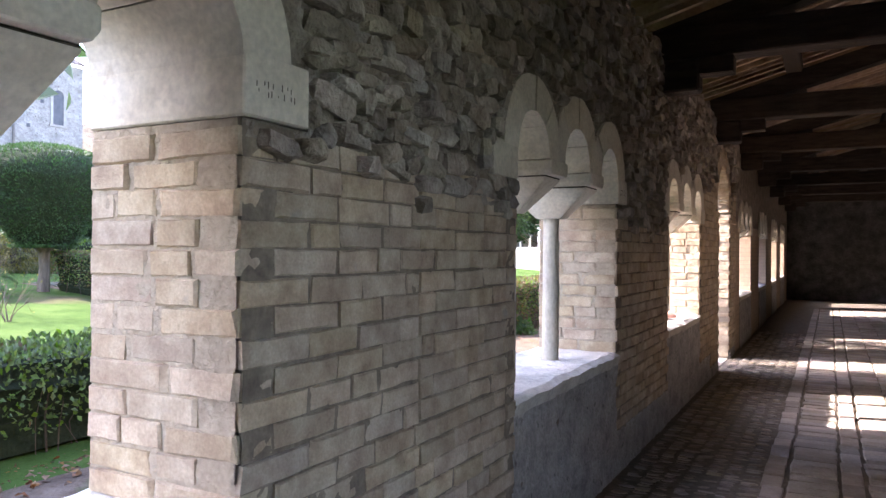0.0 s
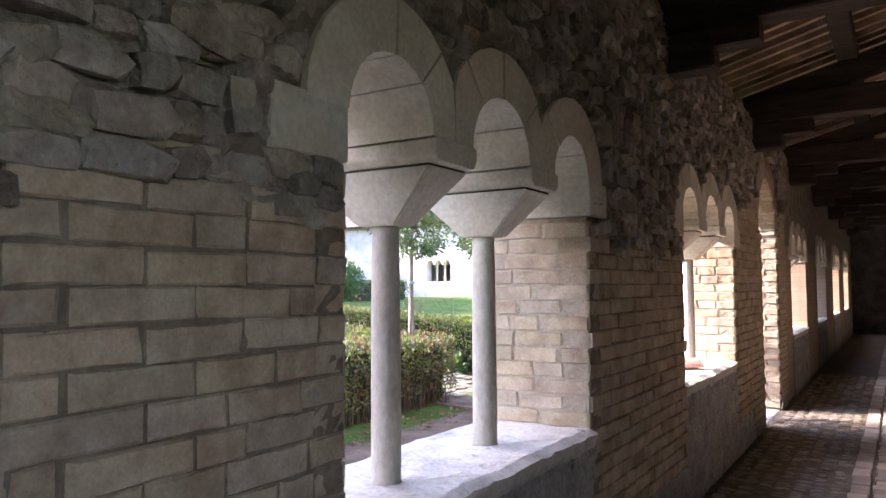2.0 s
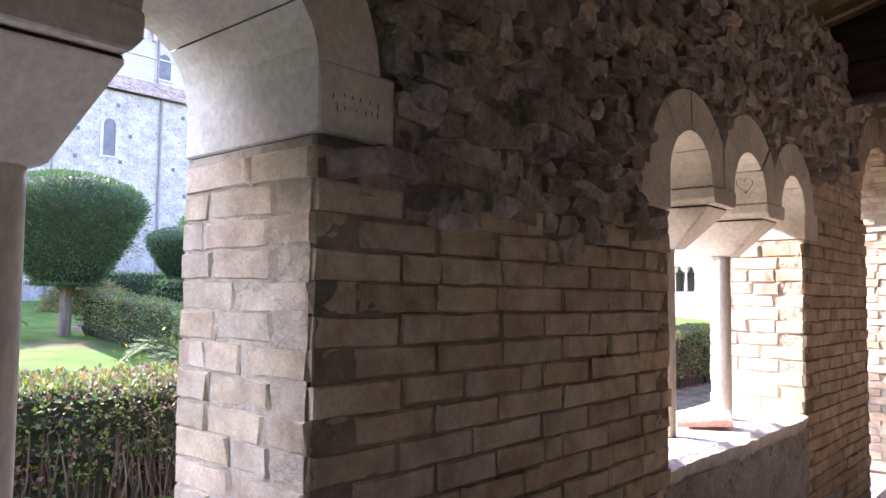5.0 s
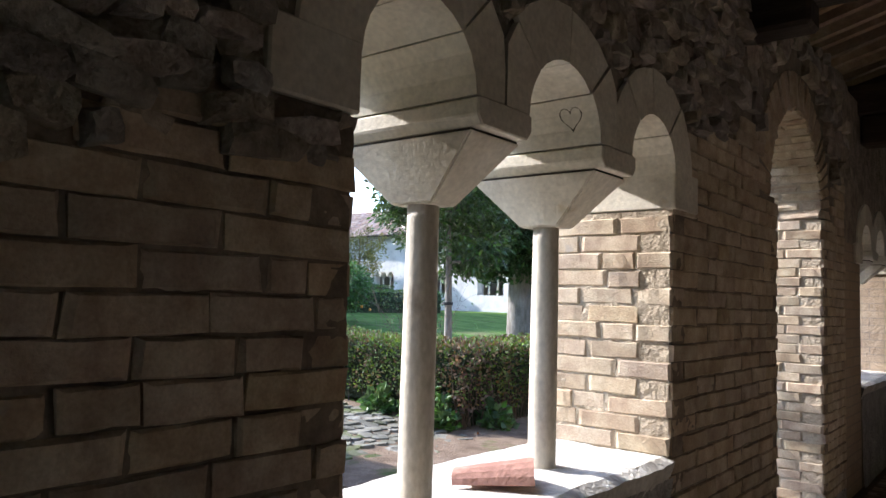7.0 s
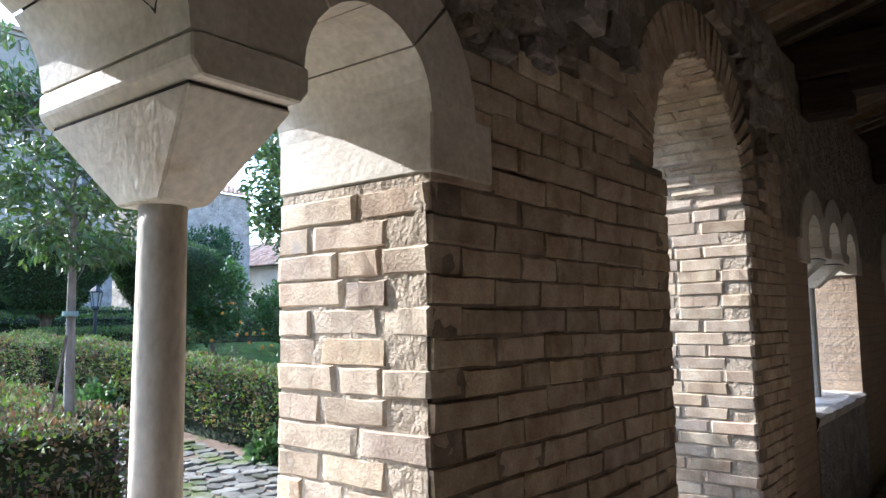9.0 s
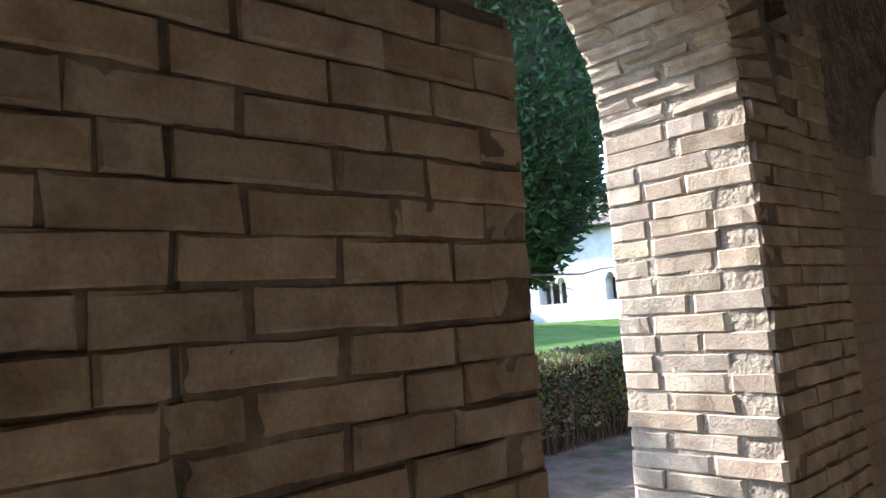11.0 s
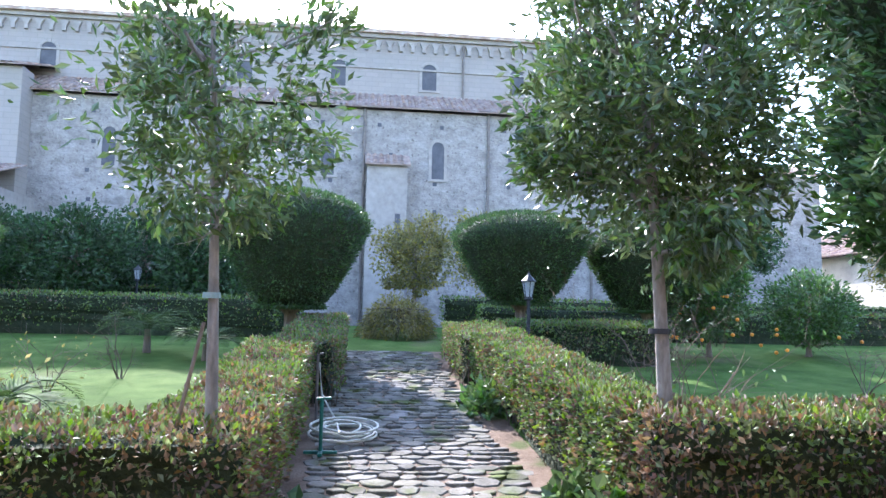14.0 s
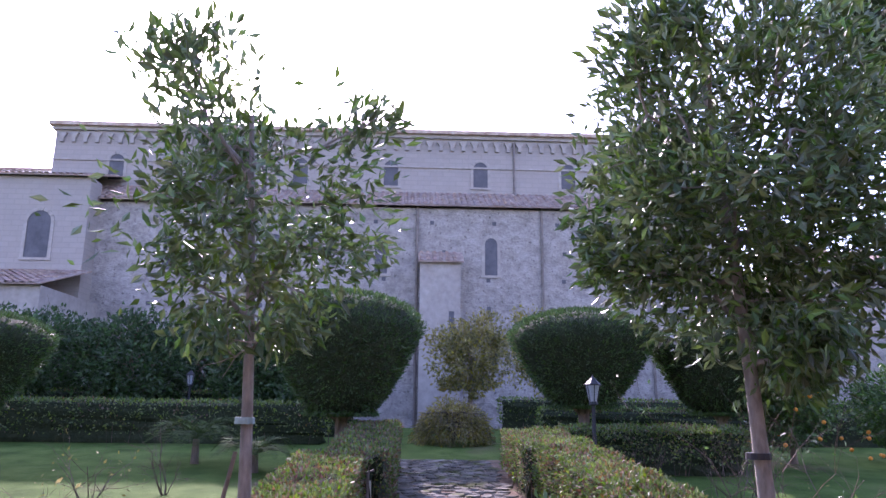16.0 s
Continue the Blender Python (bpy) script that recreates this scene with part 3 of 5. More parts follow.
for y0, y1, lr, hr in ((9.88, d0, False, True), (d1, 12.65, True, False)):
    vs, fs = rough_face(y0, y1, -.02, .12)
    put("roughcast_face", mesh_of("roughcast_face", vs, fs, ROUGHCAST), wd)
    pier_bricks(wd, y0, y1, .12 if y0 > 11 else .138, (lambda y: 2.20 if (y > d0 - .3 and y < d1 + .3) else tops(y)), lr, hr, course=.0715 if y0 > 11 else .081, rev_z=2.22)
face_skim(wd, 9.89, d0 - .012, .1, flat(2.2))
face_skim(wd, d1 + .012, 12.64, .1, flat(2.2))
jamb_skim(wd, d0, 1, .02, 2.2)
jamb_skim(wd, d1, -1, .02, 2.2)
# arch bricks on edge, a whole ring through the wall
n = 30
for i in range(n):
    a = math.pi * (i + .5) / n
    for j, (x0, L) in enumerate((((0.0, .29), (-.29, .31)) if i % 2 else ((0.0, .15), (-.15, .29), (-.44, .16)))):
        m = (Matrix.Translation((x0 - L / 2, yc - (rr + .0) * math.cos(a), 2.20 + (rr + .0) * math.sin(a)))
             @ Matrix(((1, 0, 0), (0, math.sin(a), -math.cos(a)), (0, math.cos(a), math.sin(a)))).to_4x4()
             @ Euler((0, 0, 0)).to_matrix().to_4x4() @ Matrix.Translation((0, 0, .13)) @ Euler((0, radians(90), 0)).to_matrix().to_4x4()
             @ SCALE((.26, .060, L - .01, 1)))
        put("brick", R.choice(BRICKS), wd, m=m)


me_v, me_f = [], []                                     # thin rough mortar over the soffit bricks
for i in range(91):
    for j in range(31):
        a, x = math.pi * i / 90, -T + .012 + (T - .03) * j / 30
        d = rr + .007 + .006 * noise.noise((a * 9, x * 12, 3)) + .005 * noise.noise((a * 26, x * 34, 6))
        me_v.append((x, yc - d * math.cos(a), 2.20 + d * math.sin(a)))
for i in range(90):
    for j in range(30):
        k = i * 31 + j
        me_f.append((k, k + 1, k + 32, k + 31))
put("pointing", mesh_of("pointing", me_v, me_f, JAMBMORTAR, True), wd)


def door_hole(y, z, hl, hh):
    return math.hypot(max(0, abs(y - yc) - hl), max(0, abs(z - 2.2) - hh)) < rr + .27 or (d0 - .1 - hl < y < d1 + .1 + hl and z < 2.25)


rubble(wd, 9.88, 12.65, lambda y: 2.2 if (d0 - .3 < y < d1 + .3) else tops(y), TOP, door_hole)
bm = bmesh.new()
box(bm, -T, -.02, d0 - .05, d1 + .05, -.3, -.012, .01)
part("threshold", bm, SILL, wd, "worn stone threshold")

# closing walls of the gallery
# east wall stays out of view; its gap is added to let skylight in
bm = bmesh.new()
box(bm, 3.42, 3.8, 1.65, 29.0, -.3, 5.6)
box(bm, 3.42, 3.8, -5.6, .45, -.3, 5.6)
box(bm, 3.42, 3.8, .45, 1.65, 2.9, 5.6)
tagged(part("wall_east", bm, OLDWALL), "plain weathered outer wall of the gallery, unseen, with an added light opening", "wall", kind="structure")
# far end: its deep shade is put into the wall colour
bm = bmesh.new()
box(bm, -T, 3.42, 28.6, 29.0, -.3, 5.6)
tagged(part("wall_north", bm, DARKSTONE), "rough stone wall closing the gallery, coloured dark for its shade", "wall", kind="structure")
bm = bmesh.new()
box(bm, -T, 3.42, -5.6, -5.2, -.3, 5.6)
tagged(part("wall_south", bm, PLASTER), "plastered end wall of the gallery", "wall", kind="structure")

# ---- roof of the gallery ----
SLOPE = (4.75 - 3.62) / (3.42 + .75)


def roof_z(x):
    return 3.62 + (x + .75) * SLOPE


bm = bmesh.new()                                        # tile bed and tiles over it, one mesh
prism_pts = [(-.95, roof_z(-.95) + .05), (3.6, roof_z(3.6) + .05), (3.6, roof_z(3.6) + .11), (-.95, roof_z(-.95) + .11)]
a = [bm.verts.new((x, -5.6, z)) for x, z in prism_pts]
b = [bm.verts.new((x, 29.0, z)) for x, z in prism_pts]
bm.faces.new(a)
bm.faces.new(b[::-1])
for i in range(4):
    bm.faces.new((a[i], b[i], b[(i + 1) % 4], a[(i + 1) % 4]))
tagged(part("ceiling", bm, ROOFBED), "underside of the tiled lean-to roof", "ceiling", kind="structure")

# wall plate on the arcade wall
wp = empty("wall_plate")
bm = bmesh.new()
box(bm, -.42, -.16, -5.2, 28.6, TOP, TOP + .16, .01)
part("beam", bm, TIMBER, wp)
tagged(wp, "long dark timber plate lying on the arcade wall", "beam")

# rafters close together up the slope, pale to imitate light bounced off the floor
bm = bmesh.new()
th = math.atan(SLOPE)
m = Matrix.Translation((1.3, 0, roof_z(1.3))) @ Euler((0, -th, 0)).to_matrix().to_4x4() @ Matrix.Diagonal((4.75, .07, .085, 1))
bmesh.ops.create_cube(bm, size=1, matrix=m)
rafter = part("roof_rafter", bm, BATTEN)
rafter.location.y = -5.0
tagged(rafter, "old sawn timber rafter of the gallery roof", "rafter", "rafters of the gallery roof")
k = 1
while -5.0 + k * .26 < 28.4:
    copy_thing(rafter, Matrix.Translation((0, -5.0 + k * .26 + R.gauss(0, .012), R.gauss(0, .004))))
    k += 1

# purlins along the gallery
for x in (.95, 2.35):
    p = empty("purlin")
    bm = bmesh.new()
    z = roof_z(x) - .045
    box(bm, x - .09, x + .09, -5.2, 28.6, z - .19, z, .012)
    part("beam", bm, TIMBER, p)
    tagged(p, "heavy dark timber purlin under the rafters", "beam", "purlins of the gallery roof")

# tie beams with corbels, principal rafters and props
beam = empty("tie_beam", 0, 3.40, 0)
bm = bmesh.new()
box(bm, -.3, 3.5, -.13, .13, 3.30, 3.58, .014)
part("beam", bm, TIMBER, beam)
bm = bmesh.new()
box(bm, .002, .34, -.11, .11, 3.02, 3.30, .02)
part("corbel", bm, TIMBER, beam)
bm = bmesh.new()
prism(bm, [(-.10, 3.16), (.10, 3.16), (.10, 3.30), (-.10, 3.30)], .34, .62)
part("corbel_nose", bm, TIMBER, beam)
bm = bmesh.new()
m = Matrix.Translation((1.75, 0, roof_z(1.75) - .34)) @ Euler((0, -th, 0)).to_matrix().to_4x4() @ Matrix.Diagonal((3.7, .2, .22, 1))
bmesh.ops.create_cube(bm, size=1, matrix=m)
part("principal_rafter", bm, TIMBER, beam)
bm = bmesh.new()
box(bm, 2.25, 2.43, -.09, .09, 3.58, roof_z(2.3) - .3, .01)
part("prop", bm, TIMBER, beam)
tagged(beam, "massive dark oak tie beam resting on a wall corbel", "beam", "tie beams of the gallery")
for k in (-2, -1, 1, 2, 3, 4, 5, 6, 7):
    copy_thing(beam, Matrix.Translation((0, 3.40 + 3.36 * k, 0)))

# ---- growth ----
def leaf_cloud(name, pts, out, size, material, parent=None, long=2.2, spread=.9, droop=0.0, label="", seed=1):
    """Many small folded leaves at pts, each turned loosely towards out."""
    q = np.random.default_rng(seed)
    n = len(pts)
    d = out + q.normal(0, spread, (n, 3))
    d[:, 2] -= droop
    d /= np.linalg.norm(d, axis=1)[:, None] + 1e-9
    s = np.cross(d, q.normal(0, 1, (n, 3)))
    s /= np.linalg.norm(s, axis=1)[:, None] + 1e-9
    u = np.cross(s, d)
    l = (size * q.uniform(.6, 1.3, n))[:, None]
    w = l / long
    base, tip = pts, pts + d * l
    mid = pts + d * l * .45
    lift = u * w * .25
    v = np.stack([base, mid + s * w * .5 + lift, tip, mid - s * w * .5 + lift], 1).reshape(-1, 3)
    f = np.arange(4 * n).reshape(-1, 4)
    f = np.concatenate([f[:, [0, 1, 2]], f[:, [0, 2, 3]]])
    me = bpy.data.meshes.new(name)
    me.from_pydata(v.tolist(), [], f.tolist())
    me.materials.append(material)
    return put(name, me, parent, label)


def box_shell(n, x0, x1, y0, y1, z0, z1, q, deep=.12, lump=.05):
    """Points and outward directions on the top and sides of a clipped block."""
    ax, ay, at = (y1 - y0) * (z1 - z0), (x1 - x0) * (z1 - z0), (x1 - x0) * (y1 - y0)
    pick = q.choice(5, n, p=np.array([ax, ax, ay, ay, at * 1.15]) / (2 * ax + 2 * ay + at * 1.15))
    p = np.stack([q.uniform(x0, x1, n), q.uniform(y0, y1, n), q.uniform(z0, z1, n)], 1)
    o = np.zeros((n, 3))
    for k, (axis, val, sg) in enumerate(((0, x0, -1), (0, x1, 1), (1, y0, -1), (1, y1, 1), (2, z1, 1))):
        m = pick == k
        p[m, axis] = val
        o[m, axis] = sg
    bump = np.array([noise.noise((a * 2.1, b * 2.1, c * 2.4)) + .5 * noise.noise((a * 6, b * 6, c * 6)) for a, b, c in p])
    p += o * (bump * lump - np.abs(q.normal(0, deep, n)) * .5)[:, None]
    o[:, 2] += .35
    return p, o


def hedge(x0, x1, y0, y1, h, n, seed, stems=60, size=.05, dry=.25, label="clipped evergreen hedge with bare stems below"):
    q = np.random.default_rng(seed)
    e = empty("hedge", (x0 + x1) / 2, (y0 + y1) / 2, -.07)
    back = Matrix.Translation(e.location).inverted()
    bm = bmesh.new()
    nx, ny = max(2, int((x1 - x0) * 3)), max(2, int((y1 - y0) * 3))
    box(bm, x0 + .15, x1 - .15, y0 + .15, y1 - .15, -.05, h - .10)
    bmesh.ops.subdivide_edges(bm, edges=bm.edges[:], cuts=6, use_grid_fill=True)
    for v in bm.verts:
        v.co += Vector((q.normal(0, .035), q.normal(0, .035), q.normal(0, .03)))
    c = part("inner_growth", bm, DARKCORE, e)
    p, o = box_shell(n, x0, x1, y0, y1, .12, h, q)
    keep = q.uniform(0, 1, n) < np.clip(.45 + (p[:, 2] - .1) * 1.6, .35, 1)
    p, o = p[keep], o[keep]
    k = q.uniform(0, 1, len(p)) + .35 * np.array([noise.noise((a * 1.1, b * 1.1, 3)) for a, b, _ in p]) < dry
    objs = [c, leaf_cloud("foliage", p[~k], o[~k], size, HEDGE, e, 1.7, .7, seed=seed), leaf_cloud("dry_foliage", p[k], o[k], size, HEDGE_D, e, 1.7, .8, seed=seed + 1, label="yellowing and russet leaves")]
    bm = bmesh.new()
    for _ in range(stems):
        sx, sy = (q.uniform(x0 + .05, x1 - .05), q.uniform(y0 + .05, y1 - .05))
        if q.uniform() < .6:
            sx = x1 - q.uniform(.03, .18)
        a = Vector((sx, sy, -.07))
        b = a + Vector((q.normal(0, .06), q.normal(0, .06), q.uniform(.3, h * .8)))
        r = q.uniform(.004, .011)
        tube(bm, [a, (a + b) / 2 + Vector((q.normal(0, .03), q.normal(0, .03), 0)), b], [r, r * .8, r * .5], 5, False)
    objs.append(part("stem_growth", bm, TWIG, e, "bare woody stems"))
    objs[-1]["kind"] = "stuff"
    for ob in objs:
        uphill(ob).matrix_basis = back
    return tagged(e, label, "hedge", "clipped garden hedges")


def branch(bm, a, d, length, r, q, depth, ends, bend=.18, kids=3):
    pts, rad = [Vector(a)], [r]
    cur = Vector(d).normalized()
    n = 4
    for i in range(n):
        cur = (cur + Vector(q.normal(0, bend, 3))).normalized()
        pts.append(pts[-1] + cur * length / n)
        rad.append(r * (1 - .6 * (i + 1) / n))
    tube(bm, pts, rad, 6 if r > .01 else 4, False)
    if depth == 0:
        ends += pts[2:]
        return
    for i in range(kids):
        at = pts[R.choice((2, 3, 4))]
        nd = (cur + Vector(q.normal(0, .75, 3))).normalized()
        branch(bm, at, nd, length * q.uniform(.5, .75), rad[-1] * .9 + r * .1, q, depth - 1, ends, bend, kids)


def tree(name, x, y, trunk_h, r, crown_c, crown_r, n_leaf, leafmat, size, label, seed, bark=None, lean=(0, 0), limbs=9, long=2.6, kids=3, spread=.8, fill=.5, droop=.1, trunk_top=.55, band=None, sparse=0.0):
    q = np.random.default_rng(seed)
    e = empty(name, x, y, rise(x) - .07)
    bm = bmesh.new()
    top = crown_c[2] + crown_r[2] * trunk_top
    pts, rad = [], []
    for i in range(9):
        t = i / 8
        pts.append((lean[0] * t + .02 * math.sin(5 * t + seed), lean[1] * t + .02 * math.cos(4 * t + seed), t * top))
        rad.append(r * (1.25 if i == 0 else 1) * (1 - .72 * t))
    tube(bm, pts, rad, 12, False)
    part("trunk", bm, bark or BARK, e, smooth=True)
    bm = bmesh.new()
    ends = []
    for i in range(limbs):
        t = trunk_h / top + (1 - trunk_h / top) * (i + .3) / limbs * .9
        k = min(7, int(t * 8))
        a = Vector(pts[k]).lerp(Vector(pts[k + 1]), t * 8 - k)
        an = i * 2.4 + q.uniform(-.4, .4)
        frac = 1 - abs((a.z - crown_c[2]) / crown_r[2]) * .5
        d = Vector((math.cos(an), math.sin(an), q.uniform(.25, .9)))
        branch(bm, a, d, crown_r[0] * .62 * max(.4, frac), r * .33, q, 2, ends, kids=kids)
    part("branchwork", bm, bark or BARK, e)["kind"] = "stuff"
    # leaves: near the twig ends, and filling an uneven crown with gaps
    ends = np.array([tuple(v) for v in ends])
    n1 = int(n_leaf * (1 - fill))
    p1 = ends[q.integers(0, len(ends), n1)] + q.normal(0, size * .9, (n1, 3))
    n2 = int(n_leaf * fill)
    d = q.normal(0, 1, (n2 * 2, 3))
    d /= np.linalg.norm(d, axis=1)[:, None]
    rad2 = q.uniform(.12, 1.0, n2 * 2) ** .5
    p2 = np.array(crown_c) - np.array((0, 0, 0)) + d * rad2[:, None] * np.array(crown_r)
    lump = np.array([noise.noise((a * 1.9 + seed, b * 1.9, c * 1.9)) + .55 * noise.noise((a * 4.7, b * 4.7 + seed, c * 4.7)) for a, b, c in p2])
    ok = lump > sparse + (rad2 - .8) * .9
    p2 = p2[ok][:n2]
    p = np.concatenate([p1, p2])
    inside = (((p - np.array(crown_c)) / (np.array(crown_r) * 1.06)) ** 2).sum(1) < 1.15
    p = p[inside]
    o = (p - np.array(crown_c)) / np.array(crown_r)
    o[:, 2] += .25
    leaf_cloud("crown", p, o, size, leafmat, e, long, spread, droop, seed=seed + 5)
    if band:
        bm = bmesh.new()
        tube(bm, [(lean[0] * band[0] / top, lean[1] * band[0] / top, band[0] - .018), (lean[0] * band[0] / top, lean[1] * band[0] / top, band[0] + .018)], [r * 1.15, r * 1.1], 12)
        part("tie", bm, band[1], e, band[2])
    return tagged(e, label, "tree", "")


def topiary(x, y, z0, z1, rx, ry, n, seed, stem_r=.11, label="mushroom-shaped clipped topiary tree on a bare trunk"):
    q = np.random.default_rng(seed)
    e = empty("topiary_tree", x, y, rise(x) - .07)
    bm = bmesh.new()
    tube(bm, [(0, 0, 0), (.02, .01, z0 * .5), (-.01, 0, z0 + .2)], [stem_r * 1.2, stem_r, stem_r], 10, False)
    for i in range(5):
        a = i * 1.26
        tube(bm, [(0, 0, z0 * .8), (rx * .35 * math.cos(a), ry * .35 * math.sin(a), z0 + .25)], [stem_r * .45, stem_r * .3], 6, False)
    part("trunk", bm, BARK2, e)

    def prof(t):
        # flat-bottomed bowl with domed top, t from 0 (bottom) to 1 (top)
        return (.34 + .66 * (t / .70) ** .72) if t < .70 else math.sqrt(max(.01, 1 - ((t - .70) / .30) ** 2))
    bm = bmesh.new()
    rows = []
    for i in range(13):
        t = i / 12
        row = []
        for k in range(30):
            a = 6.2832 * k / 30
            s = prof(t) * (.94 + .035 * noise.noise((math.cos(a) * 2, math.sin(a) * 2, t * 3 + seed)))
            row.append(bm.verts.new((rx * s * math.cos(a), ry * s * math.sin(a), z0 + (z1 - z0) * t * .98)))
        rows.append(row)
    for r0, r1 in zip(rows, rows[1:]):
        for k in range(30):
            bm.faces.new((r0[k], r0[(k + 1) % 30], r1[(k + 1) % 30], r1[k]))
    bm.faces.new(rows[0][::-1])
    bm.faces.new(rows[-1])
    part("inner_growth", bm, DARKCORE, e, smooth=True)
    t = q.uniform(0, 1, n) ** .8
    a = q.uniform(0, 6.2832, n)
    s = np.array([prof(v) for v in t]) * (.95 + .06 * q.normal(0, .6, n))
    p = np.stack([rx * s * np.cos(a), ry * s * np.sin(a), z0 + (z1 - z0) * t], 1)
    k = n // 4
    rr_ = np.sqrt(q.uniform(0, 1, k)) * .45
    p = np.concatenate([p, np.stack([rx * rr_ * np.cos(a[:k]), ry * rr_ * np.sin(a[:k]), np.full(k, z0)], 1)])
    o = p - np.array((0, 0, (z0 + z1) / 2))
    o /= np.linalg.norm(o, axis=1)[:, None]
    o[:, 2] += .3
    leaf_cloud("crown", p, o, .075, TOPIARY, e, 3.2, .5, seed=seed)
    return tagged(e, label, "topiary", "clipped topiary trees")


def twig_shrub(x, y, h, n, seed, label="leafless winter shrub of thin twigs", leaves=0, leafmat=None, name="bare_shrub"):
    q = np.random.default_rng(seed)
    e = empty(name, x, y, rise(x) - .07)
    bm = bmesh.new()
    ends = []
    for i in range(n):
        a = i * 2.4
        branch(bm, (.04 * math.cos(a), .04 * math.sin(a), 0), (math.cos(a) * .5, math.sin(a) * .5, 1), h * q.uniform(.5, .8), .009, q, 2, ends, .2, 3)
    part("branchwork", bm, TWIG, e)["kind"] = "stuff"
    if leaves:
        ends = np.array([tuple(v) for v in ends])
        p = ends[q.integers(0, len(ends), leaves)] + q.normal(0, .04, (leaves, 3))
        leaf_cloud("leaves", p, q.normal(0, 1, (leaves, 3)), .06, leafmat, e, 2.2, seed=seed)
    return tagged(e, label, "shrub")


def palm(x, y, h, n, span, seed, label="young palm with arching feathery fronds"):
    q = np.random.default_rng(seed)
    e = empty("palm", x, y, rise(x) - .07)
    bm = bmesh.new()
    tube(bm, [(0, 0, 0), (0, 0, h)], [.08, .06], 10)
    part("stump", bm, BARK2, e)
    for i in range(n):
        a = i * 2.39996 + q.uniform(-.2, .2)
        up = q.uniform(.5, 1.5)
        pts = []
        for j in range(9):
            t = j / 8
            rr2 = span * t
            pts.append(Vector((rr2 * math.cos(a), rr2 * math.sin(a), h + span * (up * t - .75 * up * t * t - .25 * t * t))))
        bm = bmesh.new()
        tube(bm, pts, [.012 * (1 - .8 * j / 8) for j in range(9)], 5, False)
        side = Vector((-math.sin(a), math.cos(a), 0))
        for j in range(2, 26):
            t = j / 26
            k = min(7, int(t * 8))
            p = pts[k].lerp(pts[k + 1], t * 8 - k)
            fwd = (pts[k + 1] - pts[k]).normalized()
            ln = span * .34 * math.sin(math.pi * (t * .8 + .15))
            for s in (-1, 1):
                tip = p + (side * s * .8 + fwd * .55 + Vector((0, 0, .12))) * ln
                m2 = p.lerp(tip, .5)
                w = fwd * .011
                v = [bm.verts.new(c) for c in (p, m2 + w, tip, m2 - w)]
                bm.faces.new(v)
        part("frond", bm, PALM, e)
    return tagged(e, label, "palm")


# ---- hedges ----
hedge(-4.75, -4.02, -6.0, 5.0, .74, 17000, 21, 130, .06, .10)
hedge(-4.75, -4.02, 5.0, 10.62, .84, 16000, 22, 420, .05, .52)
hedge(-4.85, -4.05, 12.9, 20.5, .93, 23000, 23, 560, .055, .46)
hedge(-4.85, -4.05, 20.5, 30.0, .93, 8000, 24, 60, .06, .2)
hedge(-9.4, -4.75, 9.88, 10.66, .82, 17000, 25, 160, .045, .40)
hedge(-13.9, -9.4, 10.15, 11.0, .80, 13000, 27, 80, .045, .40)
hedge(-10.9, -4.85, 12.9, 13.6, .84, 22000, 26, 200, .05, .32)
hedge(-13.3, -10.9, 12.72, 13.75, .74, 8000, 28, 50, .045, .34)
hedge(-14.2, -13.4, 13.9, 17.2, .74, 7000, 29, 30, .06, .12)
hedge(-19.0, -18.2, 14.3, 30.0, .80, 8000, 34, 20, .075, .1)
hedge(-18.4, -17.6, -8.0, 9.3, .88, 10000, 30, 30, .075, .1)
hedge(-22.9, -22.1, -10.0, 9.6, 1.2, 8000, 31, 20, .085, .1)
hedge(-23.8, -23.0, 13.9, 32.0, 1.1, 8000, 32, 20, .085, .1)
hedge(-10.6, -9.9, -8.0, 2.6, .8, 7000, 33, 30, .065, .15)

# ---- trees by the path ----
GREENTIE = surf("green_tape", [(.16, .24, .22), (.24, .32, .30)], 10, .6, 0)
BLACKTIE = surf("black_tape", [(.02, .02, .02), (.03, .03, .03)], 10, .6, 0)
tree("young_tree", -4.56, 10.34, 1.98, .050, (.0, -.24, 2.96), (1.0, 1.04, .86), 5000, LEAF_L, .092, "slender young tree with a sparse open crown tied to a stake", 41, lean=(.03, -.16), limbs=13, fill=0.05, kids=3, long=2.7, band=(1.64, GREENTIE, "pale green tape tied round the trunk"), sparse=-.1)
tree("laurel_tree", -4.57, 13.27, 1.95, .062, (.02, -.04, 3.12), (1.12, 1.14, 1.22), 19000, LEAF, .09, "young evergreen tree with a dense rounded leafy crown", 42, lean=(0, -.26), limbs=14, fill=.5, long=2.7, band=(1.47, BLACKTIE, "black tie round the trunk"), sparse=0.02)
st = empty("tree_stake", -4.40, 10.05, -.07)
bm = bmesh.new()
tube(bm, [(.0, -.12, 0), (-.12, .18, 1.55)], [.014, .012], 6)
part("pole", bm, BARK2, st)
tagged(st, "thin dark wooden stake leaning against the young tree", "stake")

